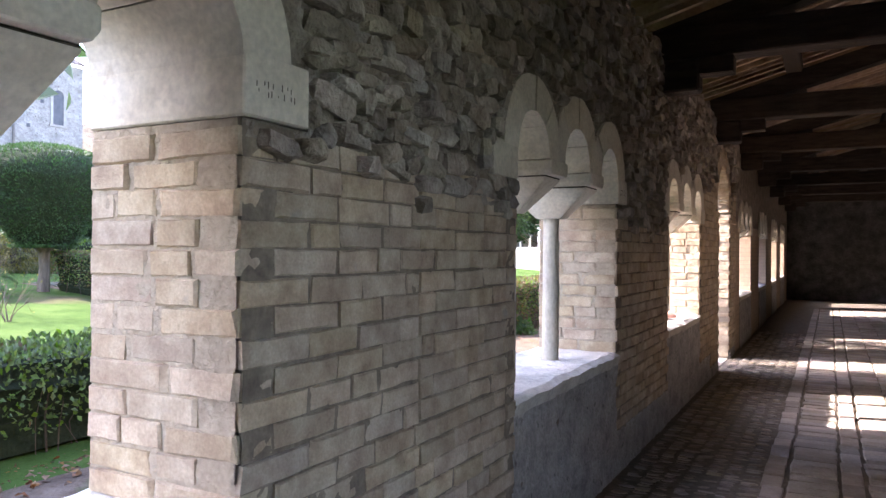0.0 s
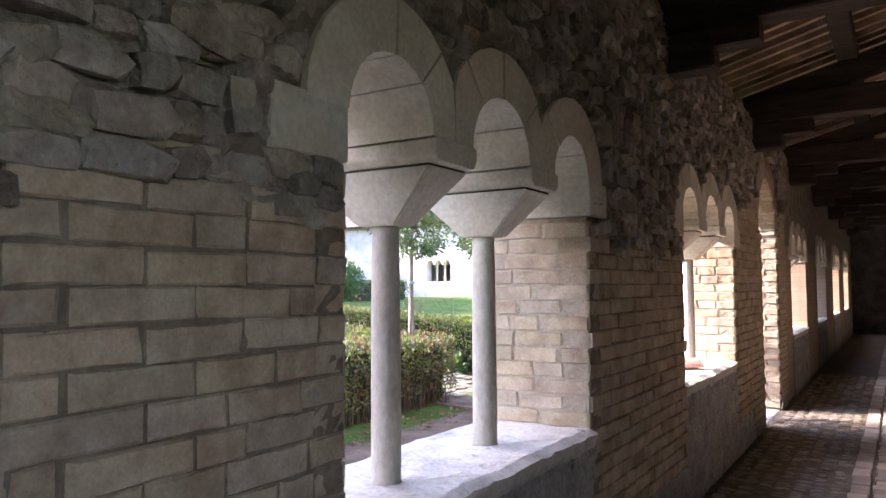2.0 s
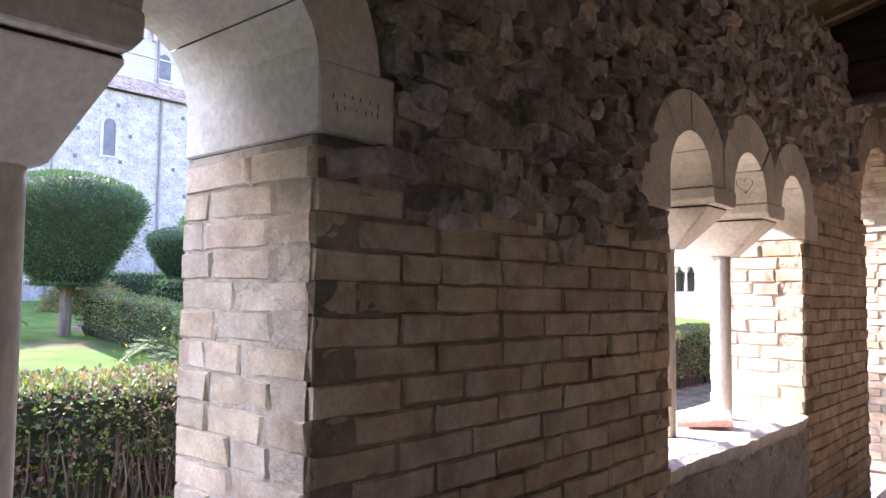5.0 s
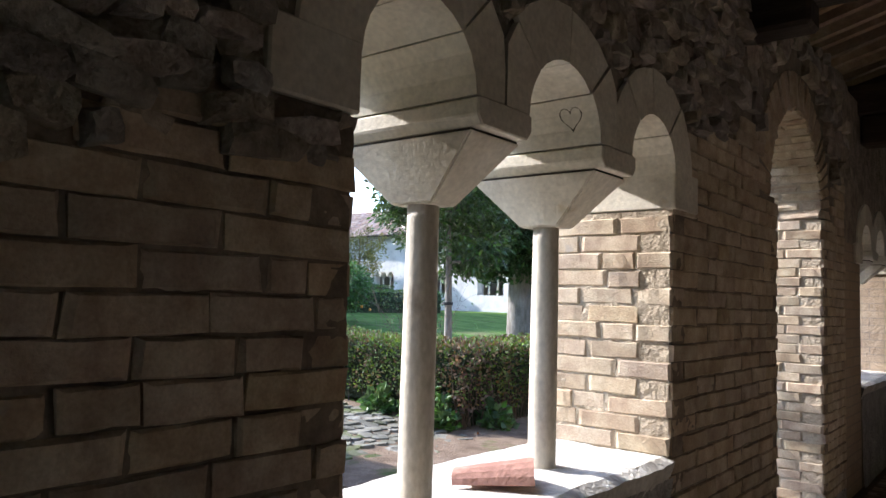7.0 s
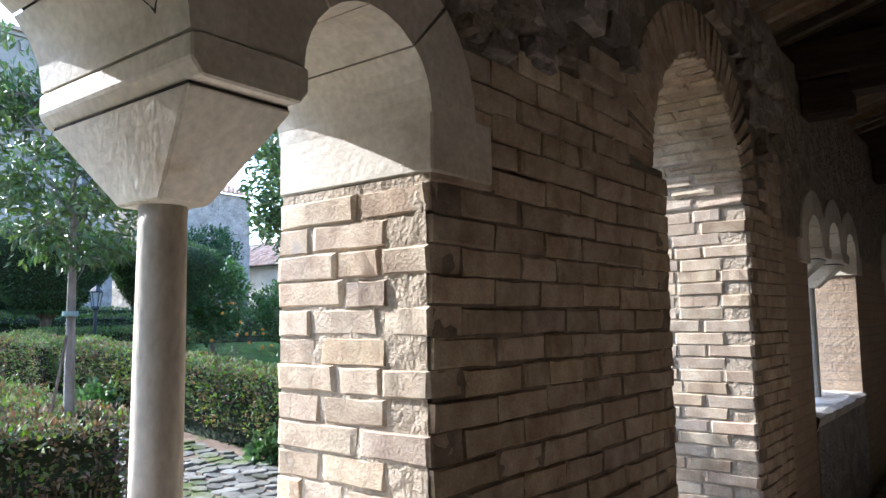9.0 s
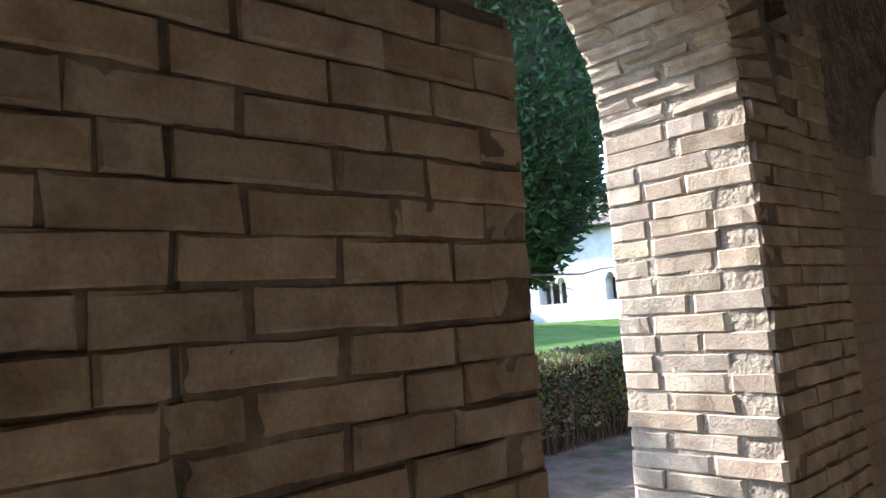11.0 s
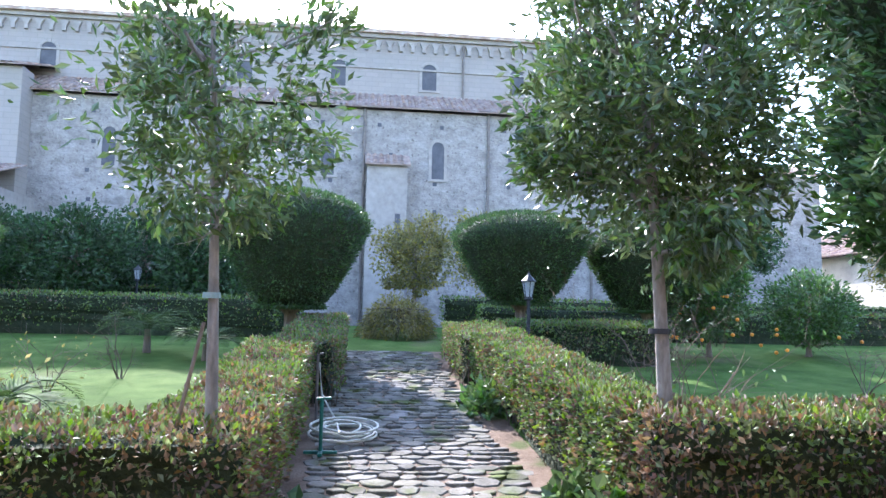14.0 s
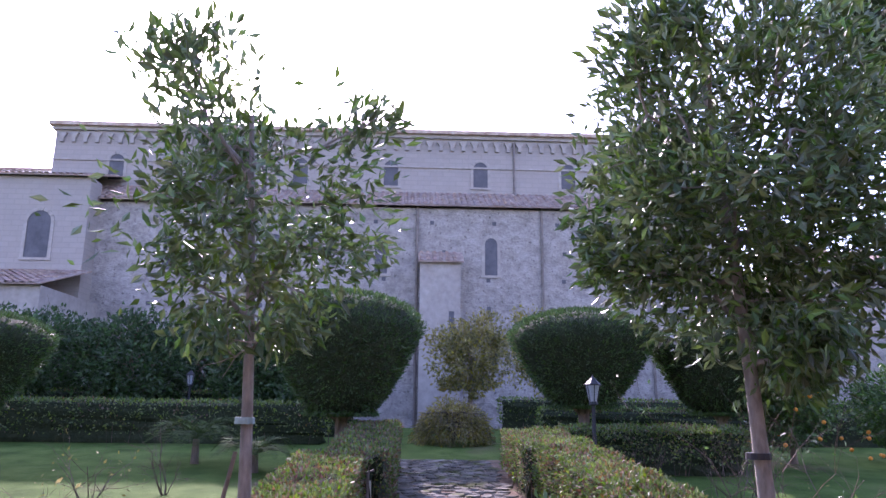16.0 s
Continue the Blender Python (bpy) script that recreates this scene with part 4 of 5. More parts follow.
def conifer(x, y, n, seed, height=8.0, girth=1.0):
    """A tall conifer: bare trunk below, an uneven dark spire above."""
    q = np.random.default_rng(seed)
    cy = empty("conifer_tree", x, y, rise(x) - .07)
    bm = bmesh.new()
    tube(bm, [(0, 0, 0), (0, .02, .6), (.03, 0, 2.4), (0, 0, 5.0), (0, 0, height + 1.5)], [.30, .25, .22, .18, .04], 16, False)
    part("trunk", bm, BARK, cy, smooth=True)
    bm = bmesh.new()
    cends = []
    for i in range(30):
        z = 1.9 + (height - .8) * i / 30
        a = i * 2.4
        branch(bm, (0, 0, z), (math.cos(a), math.sin(a), .35 - .25 * (i < 12)), 1.1 * girth, .03, q, 1, cends, .15, 3)
    part("branchwork", bm, BARK2, cy)["kind"] = "stuff"
    ts, ps = [0, .08, .3, .6, 1], [.7 * girth, 1.55 * girth, 2.15 * girth, 2.2 * girth, .2]
    bm = bmesh.new()
    rows = []
    for i in range(18):
        t = i / 17
        rows.append([bm.verts.new((math.cos(a) * r, math.sin(a) * r, 2.15 + (height - .4) * t)) for a in [6.2832 * k / 24 for k in range(24)]
                     for r in [np.interp(t, ts, ps) * (.70 + .22 * noise.noise((math.cos(a) * 1.6, math.sin(a) * 1.6, (1.85 + height * t) * 1.1)))]])
    for r0, r1 in zip(rows, rows[1:]):
        for k in range(24):
            bm.faces.new((r0[k], r0[(k + 1) % 24], r1[(k + 1) % 24], r1[k]))
    bm.faces.new(rows[0][::-1])
    bm.faces.new(rows[-1])
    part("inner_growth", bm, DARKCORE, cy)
    t = q.uniform(0, 1, n)
    zc = 1.85 + height * t
    a = q.uniform(0, 6.2832, n)
    lump = np.array([noise.noise((math.cos(b) * 1.6, math.sin(b) * 1.6, c * 1.1)) + .5 * noise.noise((math.cos(b) * 4, math.sin(b) * 4, c * 3)) for b, c in zip(a, zc)])
    rad = np.interp(t, ts, ps) * (.82 + .34 * lump) * q.uniform(.70, 1.0, n)
    p = np.stack([rad * np.cos(a), rad * np.sin(a), zc + q.normal(0, .08, n)], 1)
    o = np.stack([np.cos(a), np.sin(a), np.full(n, .3)], 1)
    leaf_cloud("crown", p, o, .13, CONIFER, cy, 2.2, .55, .1, seed=seed + 1)
    return tagged(cy, "tall dark evergreen conifer with a bare pale trunk", "tree", "tall conifers of the garden")


conifer(-6.3, 17.45, 76000, 51, 10.5, 1.12)
conifer(-9.6, 2.3, 16000, 53, 7.6)      # this pair is unseen, added to shade the first windows
conifer(-9.8, -1.6, 16000, 55, 8.2)

# ---- topiaries ----
topiary(-13.7, 9.95, 1.02, 3.16, 1.47, 1.45, 17000, 61)
topiary(-14.85, 14.55, 1.12, 2.98, 1.45, 1.45, 15000, 62)
topiary(-15.0, 17.35, 1.0, 2.80, 1.32, 1.35, 12000, 63)
topiary(-13.4, 3.6, 1.1, 2.7, 1.3, 1.3, 9000, 64)
topiary(-19.6, 15.6, 1.0, 2.5, 1.1, 1.1, 7000, 65)

# ---- citrus, olives and shrubs ----
def oranges(x, y, c, r, n, seed):
    q = random.Random(seed)
    base = None
    for _ in range(n):
        a, b = q.uniform(0, 6.28), q.uniform(-.5, .7)
        p = Vector((x + c[0] + r[0] * .98 * math.cos(a) * math.cos(b), y + c[1] + r[1] * .98 * math.sin(a) * math.cos(b), c[2] - .07 + r[2] * math.sin(b)))
        if base is None:
            bm = bmesh.new()
            bmesh.ops.create_icosphere(bm, subdivisions=2, radius=.042)
            base = part("orange", bm, ORANGE, smooth=True)
            base.location = p
            tagged(base, "ripe orange hanging in a citrus tree", "orange", "oranges on the citrus trees")
        else:
            copy_thing(base, Matrix.Translation(p))


tree("orange_tree", -15.2, 18.85, .4, .06, (0, 0, 1.42), (.95, .95, 1.2), 7500, CITRUS, .11, "bushy orange tree bearing ripe fruit", 71, bark=BARK2, limbs=10, fill=.75, long=2.0, sparse=-.3)
oranges(-15.2, 18.85, (0, 0, 1.6), (.95, .95, 1.05), 18, 5)
tree("orange_tree", -15.5, 21.4, .4, .06, (0, 0, 1.05), (1.1, 1.12, .82), 6500, CITRUS, .11, "low rounded orange tree with bright foliage", 72, bark=BARK2, limbs=10, fill=.75, long=2.0, sparse=-.3)
oranges(-15.5, 21.4, (0, 0, 1.1), (1.1, 1.12, .78), 12, 6)
tree("fruit_tree", -22.0, 12.9, 1.0, .09, (0, 0, 2.45), (1.45, 1.4, 1.15), 7500, OLIVE, .12, "spreading fruit tree with yellow-green autumn leaves", 73, bark=BARK2, limbs=10, fill=.45, long=2.0, sparse=-.05)
tree("fruit_tree", -27.5, 16.2, 1.2, .09, (0, 0, 3.0), (1.9, 2.3, 1.6), 6000, OLIVE, .15, "spreading fruit tree with yellow-green autumn leaves", 74, bark=BARK2, limbs=10, fill=.45, long=2.0, sparse=-.05)
for k, (x, y, z, r) in enumerate(((-24, 4.5, 2.2, 1.8), (-25, -.5, 2.4, 2.2), (-22, -5, 2.3, 2.0), (-26, 8.6, 2.2, 1.8), (-21.0, 6.9, 1.7, 1.3), (-20.4, .2, 2.0, 2.0), (-21.2, 3.4, 1.9, 1.7))):
    tree("evergreen_tree", x, y, .9, .12, (0, 0, z), (r, r, 1.5), 9000, CONIFER, .15, "dark spreading evergreen tree in the garden's shade", 80 + k, bark=BARK2, limbs=9, fill=.7, long=2.0, sparse=-.2)
tree("evergreen_tree", -24.5, 24.5, 1.6, .12, (0, 0, 3.3), (1.7, 1.9, 1.2), 7000, CONIFER, .15, "dark spreading evergreen tree before the church", 89, bark=BARK2, limbs=9, fill=.7, long=2.0, sparse=-.2)
tree("olive_tree", -24.5, 31.0, 1.2, .1, (0, 0, 2.8), (1.4, 1.4, 1.2), 4000, OLIVE, .13, "small olive tree with greyish leaves", 87, bark=BARK2, limbs=9, fill=.5, long=2.2)
twig_shrub(-5.7, 13.85, 1.75, 9, 91, "tall leafless shrub of pale thin twigs", 60, CITRUS)
for k, (x, y, h) in enumerate(((-11.5, 7.67, .95), (-10.3, 7.1, .9), (-9.8, 15.3, 1.2), (-11.6, 16.4, 1.15), (-10.7, 19.2, 1.15), (-11.6, 20.6, 1.1), (-11.2, 14.6, 1.0), (-6.6, 8.2, .9))):
    twig_shrub(x, y, h, 6, 92 + k, leaves=40 if k % 2 else 0, leafmat=OLIVE)
palm(-6.0, 8.35, .62, 12, .8, 101)
palm(-13.6, 8.5, .3, 20, .75, 104, "spiky dark palm with stiff arching leaves")
palm(-9.0, 2.2, .5, 12, 1.1, 102)
palm(-14.6, 7.2, .45, 22, .95, 103, "spiky dark palm with stiff arching leaves")
sh = empty("round_shrub", -18.3, 12.2, rise(-18.3) - .07)
q = np.random.default_rng(111)
d = q.normal(0, 1, (6000, 3))
d /= np.linalg.norm(d, axis=1)[:, None]
d[:, 2] = np.abs(d[:, 2])
lump = np.array([1 + .22 * noise.noise((a * 2.2, b * 2.2, c * 2.2)) for a, b, c in d])[:, None]
leaf_cloud("foliage", d * np.array((.95, .98, 1.05)) * lump * q.uniform(.6, 1, 6000)[:, None], d, .13, OLIVE, sh, 4.5, .5, .9, seed=112)
bm = bmesh.new()
for k in range(40):
    a = k * 2.4
    tube(bm, [(0, 0, 0), (.3 * math.cos(a), .3 * math.sin(a), .75), (.75 * math.cos(a), .75 * math.sin(a), .7), (.92 * math.cos(a), .92 * math.sin(a), .15)], [.012, .009, .006, .003], 4, False)
part("stem_growth", bm, TWIG, sh, "arching bare stems")["kind"] = "stuff"
tagged(sh, "low weeping shrub with grey-green drooping twigs", "shrub")
# broad low leaves along the path hedge
for k, (x, y, w) in enumerate(((-4.3, 12.76, .24), (-5.4, 12.84, .2), (-8.9, 12.78, .34), (-9.3, 12.8, .26), (-3.95, 14.9, .16), (-3.95, 13.4, .2), (-4.6, 12.8, .3), (-5.0, 10.75, .16))):
    q = np.random.default_rng(120 + k)
    e = empty("ground_plant", x, y, rise(x) - .07)
    d = q.normal(0, 1, (170, 3))
    d /= np.linalg.norm(d, axis=1)[:, None]
    d[:, 2] = np.abs(d[:, 2])
    leaf_cloud("leaves", d * np.array((w, w, w * 1.5)) * q.uniform(.3, 1, 170)[:, None], d, .12, CITRUS, e, 1.3, .6, seed=k)
    tagged(e, "bright green broad-leaved plant at the hedge foot", "plant", "plants along the hedge")

# ---- garden lamp ----
def garden_lamp(x, y, h):
    e = empty("garden_lamp", x, y, rise(x) - .07)
    bm = bmesh.new()
    tube(bm, [(0, 0, 0), (0, 0, .06), (0, 0, .10), (0, 0, .55), (0, 0, .60), (0, 0, h - .42)], [.12, .11, .055, .05, .032, .026], 14)
    part("post", bm, IRON, e)
    bm = bmesh.new()
    tube(bm, [(0, 0, h - .42), (0, 0, h - .40), (0, 0, h - .36)], [.03, .075, .06], 6)
    part("collar", bm, IRON, e)
    bm = bmesh.new()
    tube(bm, [(0, 0, h - .36), (0, 0, h - .12)], [.062, .105], 6)
    part("lantern_glass", bm, FROST, e, "frosted six-sided lantern glass")
    for k in range(6):
        a = 6.2832 * k / 6
        bm = bmesh.new()
        tube(bm, [(.064 * math.cos(a), .064 * math.sin(a), h - .36), (.108 * math.cos(a), .108 * math.sin(a), h - .12)], [.007, .007], 5)
        part("lantern_bar", bm, IRON, e)
    bm = bmesh.new()
    tube(bm, [(0, 0, h - .12), (0, 0, h - .10), (0, 0, h - .02), (0, 0, h + .01), (0, 0, h + .05)], [.13, .125, .04, .018, .006], 6)
    part("lantern_roof", bm, IRON, e)
    return tagged(e, "black iron garden lamp post with a six-sided lantern", "lamp", "garden lamps")


garden_lamp(-11.5, 13.93, 1.74)
garden_lamp(-20.4, 5.3, 1.75)

# ---- hose, stand and stone by the path ----
hs = empty("hose_stand", -7.1, 10.86, rise(-7.1) - .05)
bm = bmesh.new()
tube(bm, [(0, 0, 0), (0, 0, .52)], [.018, .018], 8)
part("pole", bm, GREENIRON, hs)
bm = bmesh.new()
box(bm, -.16, .16, -.02, .02, 0, .03, .005)
box(bm, -.02, .02, -.16, .16, .001, .031, .005)
part("foot", bm, GREENIRON, hs)
bm = bmesh.new()
tube(bm, [(0, -.05, .52), (0, .09, .53)], [.014, .014], 8)
part("tap_handle", bm, GREENIRON, hs)
tagged(hs, "green metal hose stand on a cross foot", "hose stand")
pts, rd = [], []
for i in range(150):
    a = i * .21
    r0 = .34 + .10 * math.sin(i * .053) + .05 * math.sin(i * .31)
    pts.append((-7.75 + r0 * .95 * math.cos(a), 11.08 + r0 * .8 * math.sin(a), rise(-7.75 + r0 * .95 * math.cos(a)) - .012 + .006 * (i % 30) / 6 + .02 * (i // 30)))
    rd.append(.013)
pts += [(-8.2, 10.98, .36), (-8.5, 10.80, .62), (-8.52, 10.76, .98)]
rd += [.013] * 3
bm = bmesh.new()
tube(bm, pts, rd, 6)
tagged(part("garden_hose", bm, HOSE), "pale garden hose lying in loose coils on the path", "hose")
sp = empty("water_standpipe", -8.52, 10.74, rise(-8.52) - .07)
bm = bmesh.new()
tube(bm, [(0, 0, 0), (0, 0, .78), (0, .06, .80)], [.016, .016, .014], 8)
part("pipe", bm, PIPE, sp)
tagged(sp, "thin metal standpipe beside the hedge", "pipe")

# a dark stone at the path's edge
me = STONES[3].copy()
me.materials[0] = DARKSTONE
ls = put("loose_stone", me, m=Matrix.Translation((-9.47, 12.62, rise(-9.47) + .0)) @ SCALE((.20, .24, .13, 1)))
tagged(ls, "dark rounded stone lying at the path's edge", "stone")

# ---- broken tile on the window ledge ----
bm = bmesh.new()
vs_o, vs_i = [], []
for j in range(5):
    ro, ri = [], []
    for i in range(9):
        a = math.pi * (.12 + .76 * i / 8)
        w = .075 + .012 * j
        jag = .02 * noise.noise((i * 1.3, j, 3)) if j in (0, 4) else 0
        ro.append(bm.verts.new((-.14 + .07 * j + jag, -w * math.cos(a), .9 * w * math.sin(a))))
        ri.append(bm.verts.new((-.14 + .07 * j + jag, -(w - .014) * math.cos(a), .9 * (w - .014) * math.sin(a))))
    vs_o.append(ro)
    vs_i.append(ri)
for j in range(4):
    for i in range(8):
        bm.faces.new((vs_o[j][i], vs_o[j][i + 1], vs_o[j + 1][i + 1], vs_o[j + 1][i]))
        bm.faces.new((vs_i[j][i], vs_i[j + 1][i], vs_i[j + 1][i + 1], vs_i[j][i + 1]))
    for i in (0, 8):
        bm.faces.new((vs_o[j][i], vs_o[j + 1][i], vs_i[j + 1][i], vs_i[j][i]))
for j in (0, 4):
    for i in range(8):
        bm.faces.new((vs_o[j][i], vs_i[j][i], vs_i[j][i + 1], vs_o[j][i + 1]))
tl = part("broken_roof_tile", bm, TERRACOTTA)
tl.matrix_basis = Matrix.Translation((-.27, 8.10, SILL_Z - .012)) @ Euler((0, 0, radians(38))).to_matrix().to_4x4()
tagged(tl, "broken piece of curved terracotta roof tile on the sill", "roof tile")

# ---- fallen leaves under the hedges ----
q = np.random.default_rng(131)
n = 2600
p = np.stack([-4.0 + np.abs(q.normal(0, .28, n)), q.uniform(2, 20, n), np.full(n, -.055)], 1)
p = p[(p[:, 1] < 10.4) | (p[:, 1] > 12.8)]
o = np.tile((0, 0, .05), (len(p), 1)) + q.normal(0, .02, (len(p), 3))
o[:, :2] = q.normal(0, 1, (len(p), 2))
lt = leaf_cloud("fallen_leaves", p, o, .07, LITTER, None, 1.6, .15, seed=132)
tagged(lt, "dry russet leaves fallen along the hedge foot", "fallen leaves", kind="stuff")

# ---- sprigs of a climber hanging before the windows ----
SPRIGS = ((-.86, 4.0, 2.10), (-.86, 1.46, 2.28))
for k, (x, y, z) in enumerate(SPRIGS):
    q = np.random.default_rng(140 + k)
    e = empty("climber_sprig", x, y, z)
    bm = bmesh.new()
    pts = [(0, 0, -.16), (.01, .02, 0), (-.02, -.03, .25), (.1, .0, .75), (.22, .02, 1.2)]
    tube(bm, pts, [.003, .004, .004, .005, .006], 5, False)
    part("stem", bm, TWIG, e)
    lp = np.array(pts)[q.integers(0, 2, 10)] + q.normal(0, .03, (10, 3))
    leaf_cloud("leaves", lp, q.normal(0, .6, (10, 3)) + np.array((0, 0, -.5)), .09, CITRUS, e, 1.5, .4, seed=k)
    tagged(e, "hanging climber sprig with bright green leaves", "climber", "climber sprigs by the windows")

# ---- a heart scratched into the soffit of the second arch ----
bm = bmesh.new()
yc2 = WINDOWS[2] + .97
hp = []
for i in range(33):
    a = 6.2832 * i / 32
    dx, dz = .045 * math.sin(a) ** 3, .0028 * (13 * math.cos(a) - 5 * math.cos(2 * a) - 2 * math.cos(3 * a) - math.cos(4 * a))
    zz = .105 + dz
    hp.append((-.10 + dx, yc2 + math.sqrt(.24 ** 2 - zz ** 2) - .001, SPRING + zz))
tube(bm, hp, [.0022] * len(hp), 4, False)
tagged(part("scratched_heart", bm, GROOVE), "heart scratched into the pale soffit stone", "graffiti")

# ---- church beyond the garden ----
def arched_window(parent, x, y, z0, z1, w, name="window"):
    """A round-headed window on a wall that faces +x; its depth is a flat pane in shade colour."""
    r = w / 2
    out = [(y - r, z0), (y + r, z0)] + [(y + r * math.cos(math.pi * i / 10), z1 - r + r * math.sin(math.pi * i / 10)) for i in range(11)]
    fr = empty(name)
    fr.parent = parent
    bm = bmesh.new()
    prism(bm, out, x - .02, x + .012)
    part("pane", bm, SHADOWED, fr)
    for i in range(7):
        a0, a1 = math.pi * i / 7 + .02, math.pi * (i + 1) / 7 - .02
        pts = [(y + rr * math.cos(a), z1 - r + rr * math.sin(a)) for rr, a in ((r, a0), (r + .16, a0), (r + .16, a1), (r, a1))]
        bm = bmesh.new()
        prism(bm, pts, x - .02, x + .05)
        part("arch_stone", bm, CHURCH_P, fr)
    bm = bmesh.new()
    box(bm, x - .02, x + .05, y - r - .16, y - r, z0, z1 - r)
    box(bm, x - .02, x + .05, y + r, y + r + .16, z0, z1 - r)
    box(bm, x - .02, x + .07, y - r - .2, y + r + .2, z0 - .12, z0)
    part("surround", bm, CHURCH_P, fr)


def tile_roof(name, parent, x0, z0, x1, z1, y0, y1, step=.32, along="y"):
    """Rows of half-round tiles running down from (x1, z1) to the eave at (x0, z0)."""
    bm = bmesh.new()
    box_pts = [(x0, z0 - .06), (x0, z0), (x1, z1), (x1, z1 - .06)]
    a = [bm.verts.new((x, y0, z)) for x, z in box_pts]
    b = [bm.verts.new((x, y1, z)) for x, z in box_pts]
    bm.faces.new(a[::-1])
    bm.faces.new(b)
    for i in range(4):
        bm.faces.new((a[i], a[(i + 1) % 4], b[(i + 1) % 4], b[i]))
    me_v, me_f = [], []
    rows = max(3, int(math.hypot(x1 - x0, z1 - z0) / .42))
    n = int((y1 - y0) / step)
    for k in range(n):
        yc = y0 + (k + .5) * step
        for r in range(rows):
            ja, jb = R.gauss(0, .012), R.gauss(0, .012)
            i0 = len(me_v)
            for t, w, lift in ((r / rows - .02, .105, .05), ((r + 1) / rows, .085, .028)):
                for i in range(4):
                    an = math.pi * i / 3
                    me_v.append((x0 + (x1 - x0) * t, yc + ja - w * math.cos(an), z0 + (z1 - z0) * t + lift * math.sin(an) * 1.6 + .012 + jb * .3))
            for i in range(3):
                me_f.append((i0 + i, i0 + i + 1, i0 + i + 5, i0 + i + 4))
    part(name, bm, ROOFTILE, parent)
    me = mesh_of("tiles", me_v, me_f, ROOFTILE)
    put("tiles", me, parent, "weathered half-round clay tiles")["kind"] = "stuff"


CHURCH = surf('church_stone', [(.19, .17, .155), (.27, .245, .22), (.34, .31, .28)], 1.6, .95, .9, 7, spots=(5.5, .60, (.13, .115, .105)), stretch=(1, 1, 1.5), gap=.06)
CHURCH_A = brick_pattern('church_ashlar_wall', (.31, .275, .245), (.27, .24, .215), (.24, .215, .19), .7, .26)
CX = -36.0
ch = empty("church", CX, 12, -.07)
ch.matrix_basis = Matrix.Identity(4)
bm = bmesh.new()
box(bm, CX - 3, CX, -8.3, 27, -.3, 11.75)
part("aisle_wall", bm, CHURCH, ch, "weathered grey rubble-stone wall")
bm = bmesh.new()
box(bm, CX - 9, CX - 2.6, -8.3, 27, 8, 16.45)
part("nave_wall", bm, CHURCH_A, ch, "pale coursed stone upper wall")
bm = bmesh.new()
box(bm, CX - 9.2, CX - 2.45, -8.45, 27.2, 16.45, 16.66)
part("cornice", bm, CHURCH_P, ch)
bm = bmesh.new()
box(bm, CX - 9.4, CX - 2.25, -8.6, 27.4, 16.66, 16.86)
part("eave", bm, ROOFTILE, ch)
for k in range(56):                                      # little arches of the corbel table
    y = -7.9 + k * .62
    bm = bmesh.new()
    prism(bm, [(y - .09, 15.75), (y + .09, 15.75), (y + .09, 16.0), (y + .22, 16.28), (y - .22, 16.28), (y - .09, 16.0)], CX - 2.62, CX - 2.44)
    part("corbel", bm, CHURCH_P, ch)
tile_roof("aisle_roof", ch, CX + .35, 11.85, CX - 2.6, 13.35, -8.3, 27)
for y in (-.8, 4.3, 9.56, 15.04, 20.3, 25.5):
    arched_window(ch, CX, y, 8.35, 10.25, .62)
for y in (-4.9, .1, 4.95, 9.85, 14.75, 19.6, 24.4):
    arched_window(ch, CX - 2.6, y, 13.7, 15.15, .78)
bm = bmesh.new()
box(bm, CX - 2.62, CX - 2.52, -8.3, 27, 14.75, 14.85)
part("string_course", bm, CHURCH_P, ch)
for y in (5.3, 11.33, 17.6, 23.0):
    bm = bmesh.new()
    tube(bm, [(CX + .08, y, -.3), (CX + .08, y, 11.8)], [.07, .07], 8)
    part("downpipe", bm, PIPE, ch)
for y in (16.6, 24.0):
    bm = bmesh.new()
    tube(bm, [(CX - 2.5, y, 13.2), (CX - 2.5, y, 16.3)], [.06, .06], 8)
    part("downpipe", bm, PIPE, ch)
q = random.Random(5)
for z in (4.6, 6.6, 8.0, 9.4, 10.9):                      # square holes left by the scaffolding, flat patches painted as their shade
    for k in range(10):
        y = -2 + k * 2.9 + q.uniform(-.5, .5)
        bm = bmesh.new()
        box(bm, CX - .02, CX + .006, y - .1, y + .1, z, z + .2)
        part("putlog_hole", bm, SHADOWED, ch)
bm = bmesh.new()
box(bm, CX, CX + 1.0, 11.5, 13.45, -.3, 8.8)
part("annexe", bm, CHURCH_P, ch, "small plastered annexe against the church wall")
tile_roof("annexe_roof", ch, CX + 1.25, 8.8, CX, 9.5, 11.4, 13.6)
bm = bmesh.new()
box(bm, CX + .98, CX + 1.012, 12.9, 13.15, 5.0, 6.4)
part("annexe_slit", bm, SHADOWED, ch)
bm = bmesh.new()
box(bm, CX - 6, CX + .2, 29.5, 35.5, -.3, 9.3)
part("east_block", bm, CHURCH, ch, "lower stone block beyond the nave")
tile_roof("block_roof", ch, CX + .5, 9.35, CX - 3, 10.6, 29.3, 35.7)
